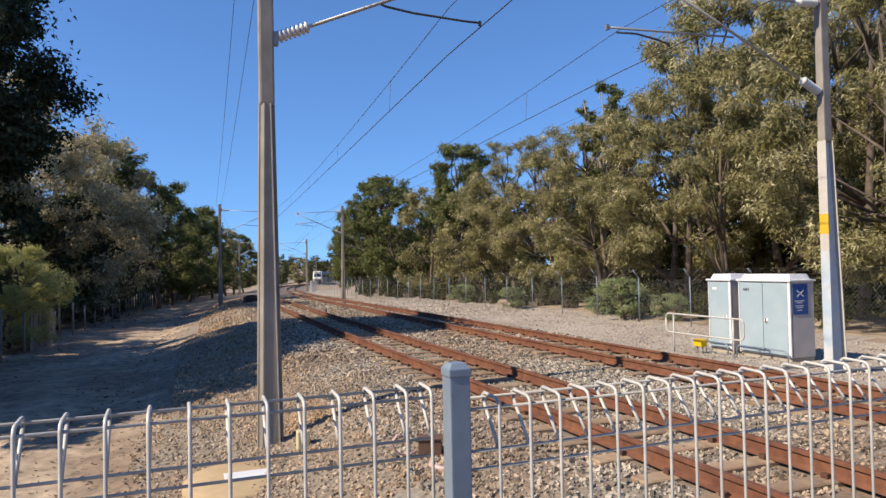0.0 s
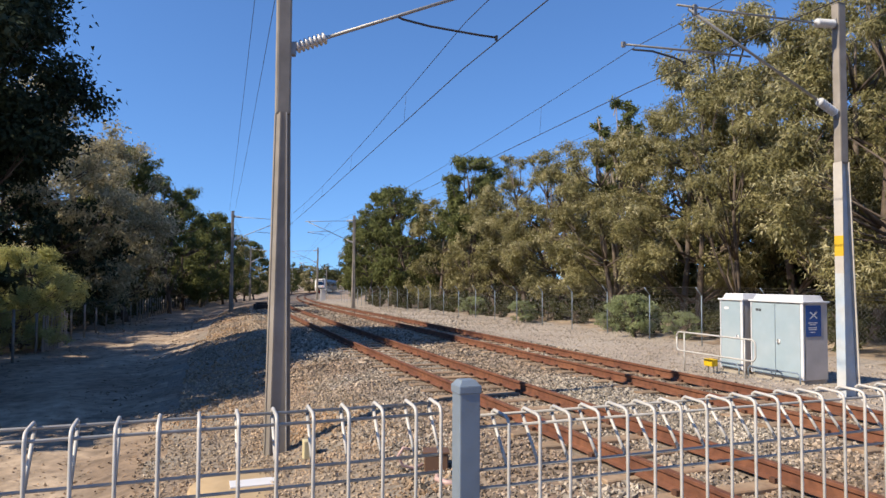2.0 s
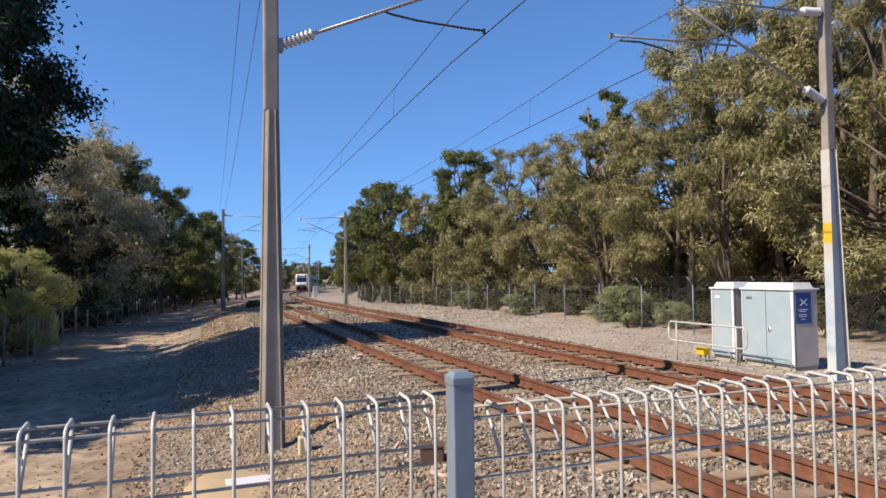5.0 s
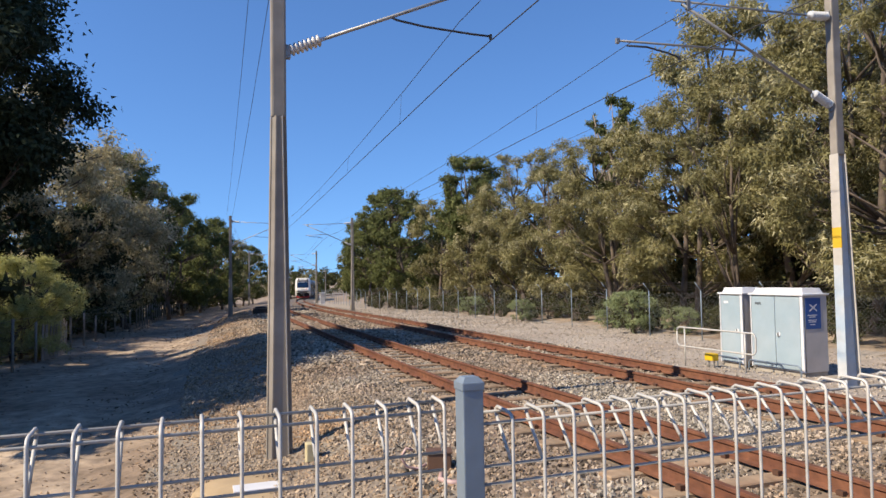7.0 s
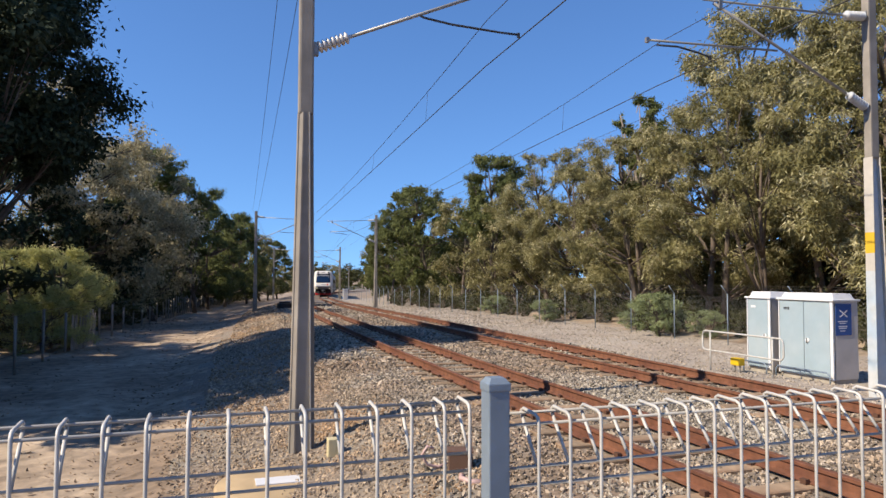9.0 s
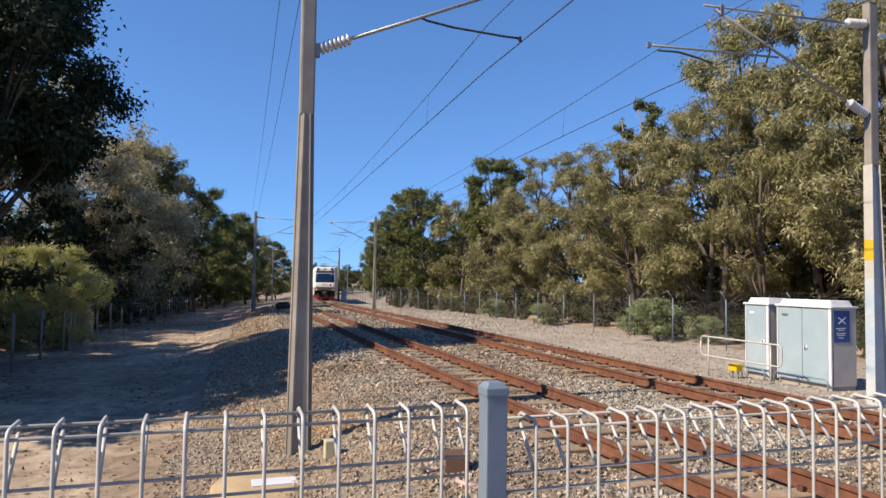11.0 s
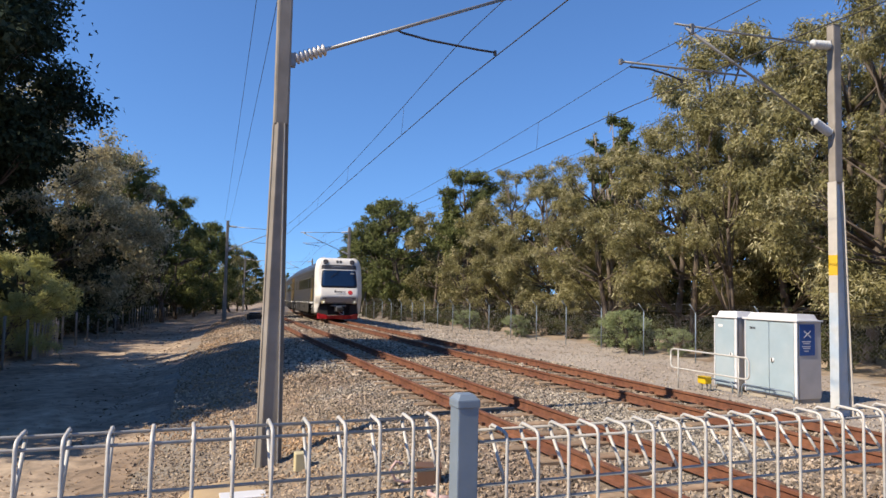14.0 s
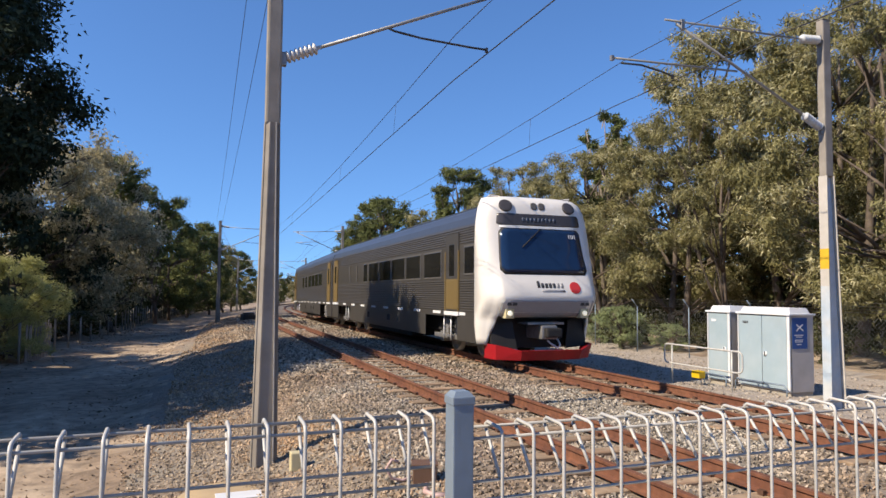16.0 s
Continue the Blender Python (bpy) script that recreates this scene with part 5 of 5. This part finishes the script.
litter(3000, 31)
clip_v = bmesh.new()
block = boxed(-1.0, 1.0, -0.11, 0.11, -0.10, 0.0)
bmesh.ops.bevel(block, geom=block.edges[:], offset=0.012, segments=1, affect="EDGES")
sleeper_mesh = bpy.data.meshes.new("sleeper")
block.to_mesh(sleeper_mesh)
block.free()
sleeper_mesh.materials.append(SLEEPER)
rng_s = random.Random(4)
for centre in (NEAR, FAR):
    y = 3.0
    while y < 62:
        (o, right), = course(centre, (y,))
        ob = tagged(new("sleeper", sleeper_mesh), "tan timber sleeper half buried in ballast", "sleeper", "sleepers", "structure")
        ob.matrix_basis = pose(o[0], o[1], o[2] - 0.158 - rng_s.random() * 0.008, 0, 0, math.degrees(math.atan2(right[1], right[0])) + rng_s.uniform(-0.6, 0.6))
        for s in (-1, 1):
            for e in (-1, 1):
                cx = s * HALF + e * 0.095
                box(clip_v, o[0] + cx - 0.025, o[0] + cx + 0.025, o[1] - 0.035, o[1] + 0.035, o[2] - 0.162, o[2] - 0.115)
        y += 0.68
tagged(part("rail_clips", clip_v, CLIP), "dark rusty rail fastenings on the sleepers", "fastening", kind="stuff")


# ---- movement ----
def along_track(y, back):
    """The place on the train's track, back metres behind the place at y."""
    step, left = 0.25, back
    while left > 1e-6:
        d = min(step, left)
        y += d / math.hypot(1, slope_x(y))
        left -= d
    return y


def on_track(y):
    (o, _), = course(FAR, (y,))
    return Vector(o)


def front_y(t):
    """Where the train's front is along the line at t seconds."""
    left = 16.0 - t
    return along_track(14.05, SPEED * left - GAIN * left * left)


SPEED, GAIN = 14.9, 0.10


def motions():
    for thing, back in ((lead_car, 0.0), (rear_car, (LEAD_LEN + GAP) * TRAIN_SCALE)):
        rows = []
        for k in range(33):
            t = k * 0.5
            y = along_track(front_y(t), back)
            a, b = on_track(along_track(y, 3.03)), on_track(along_track(y, CAR_LEN * TRAIN_SCALE - 3.03))
            d = (b - a).normalized()
            yaw = math.degrees(math.atan2(-d.x, d.y))
            pitch = math.degrees(math.asin(d.z))
            o = a - d * 3.03
            rows.append((t, pose(o.x, o.y, o.z, pitch, 0, yaw)))
        walk(thing, rows)


motions()
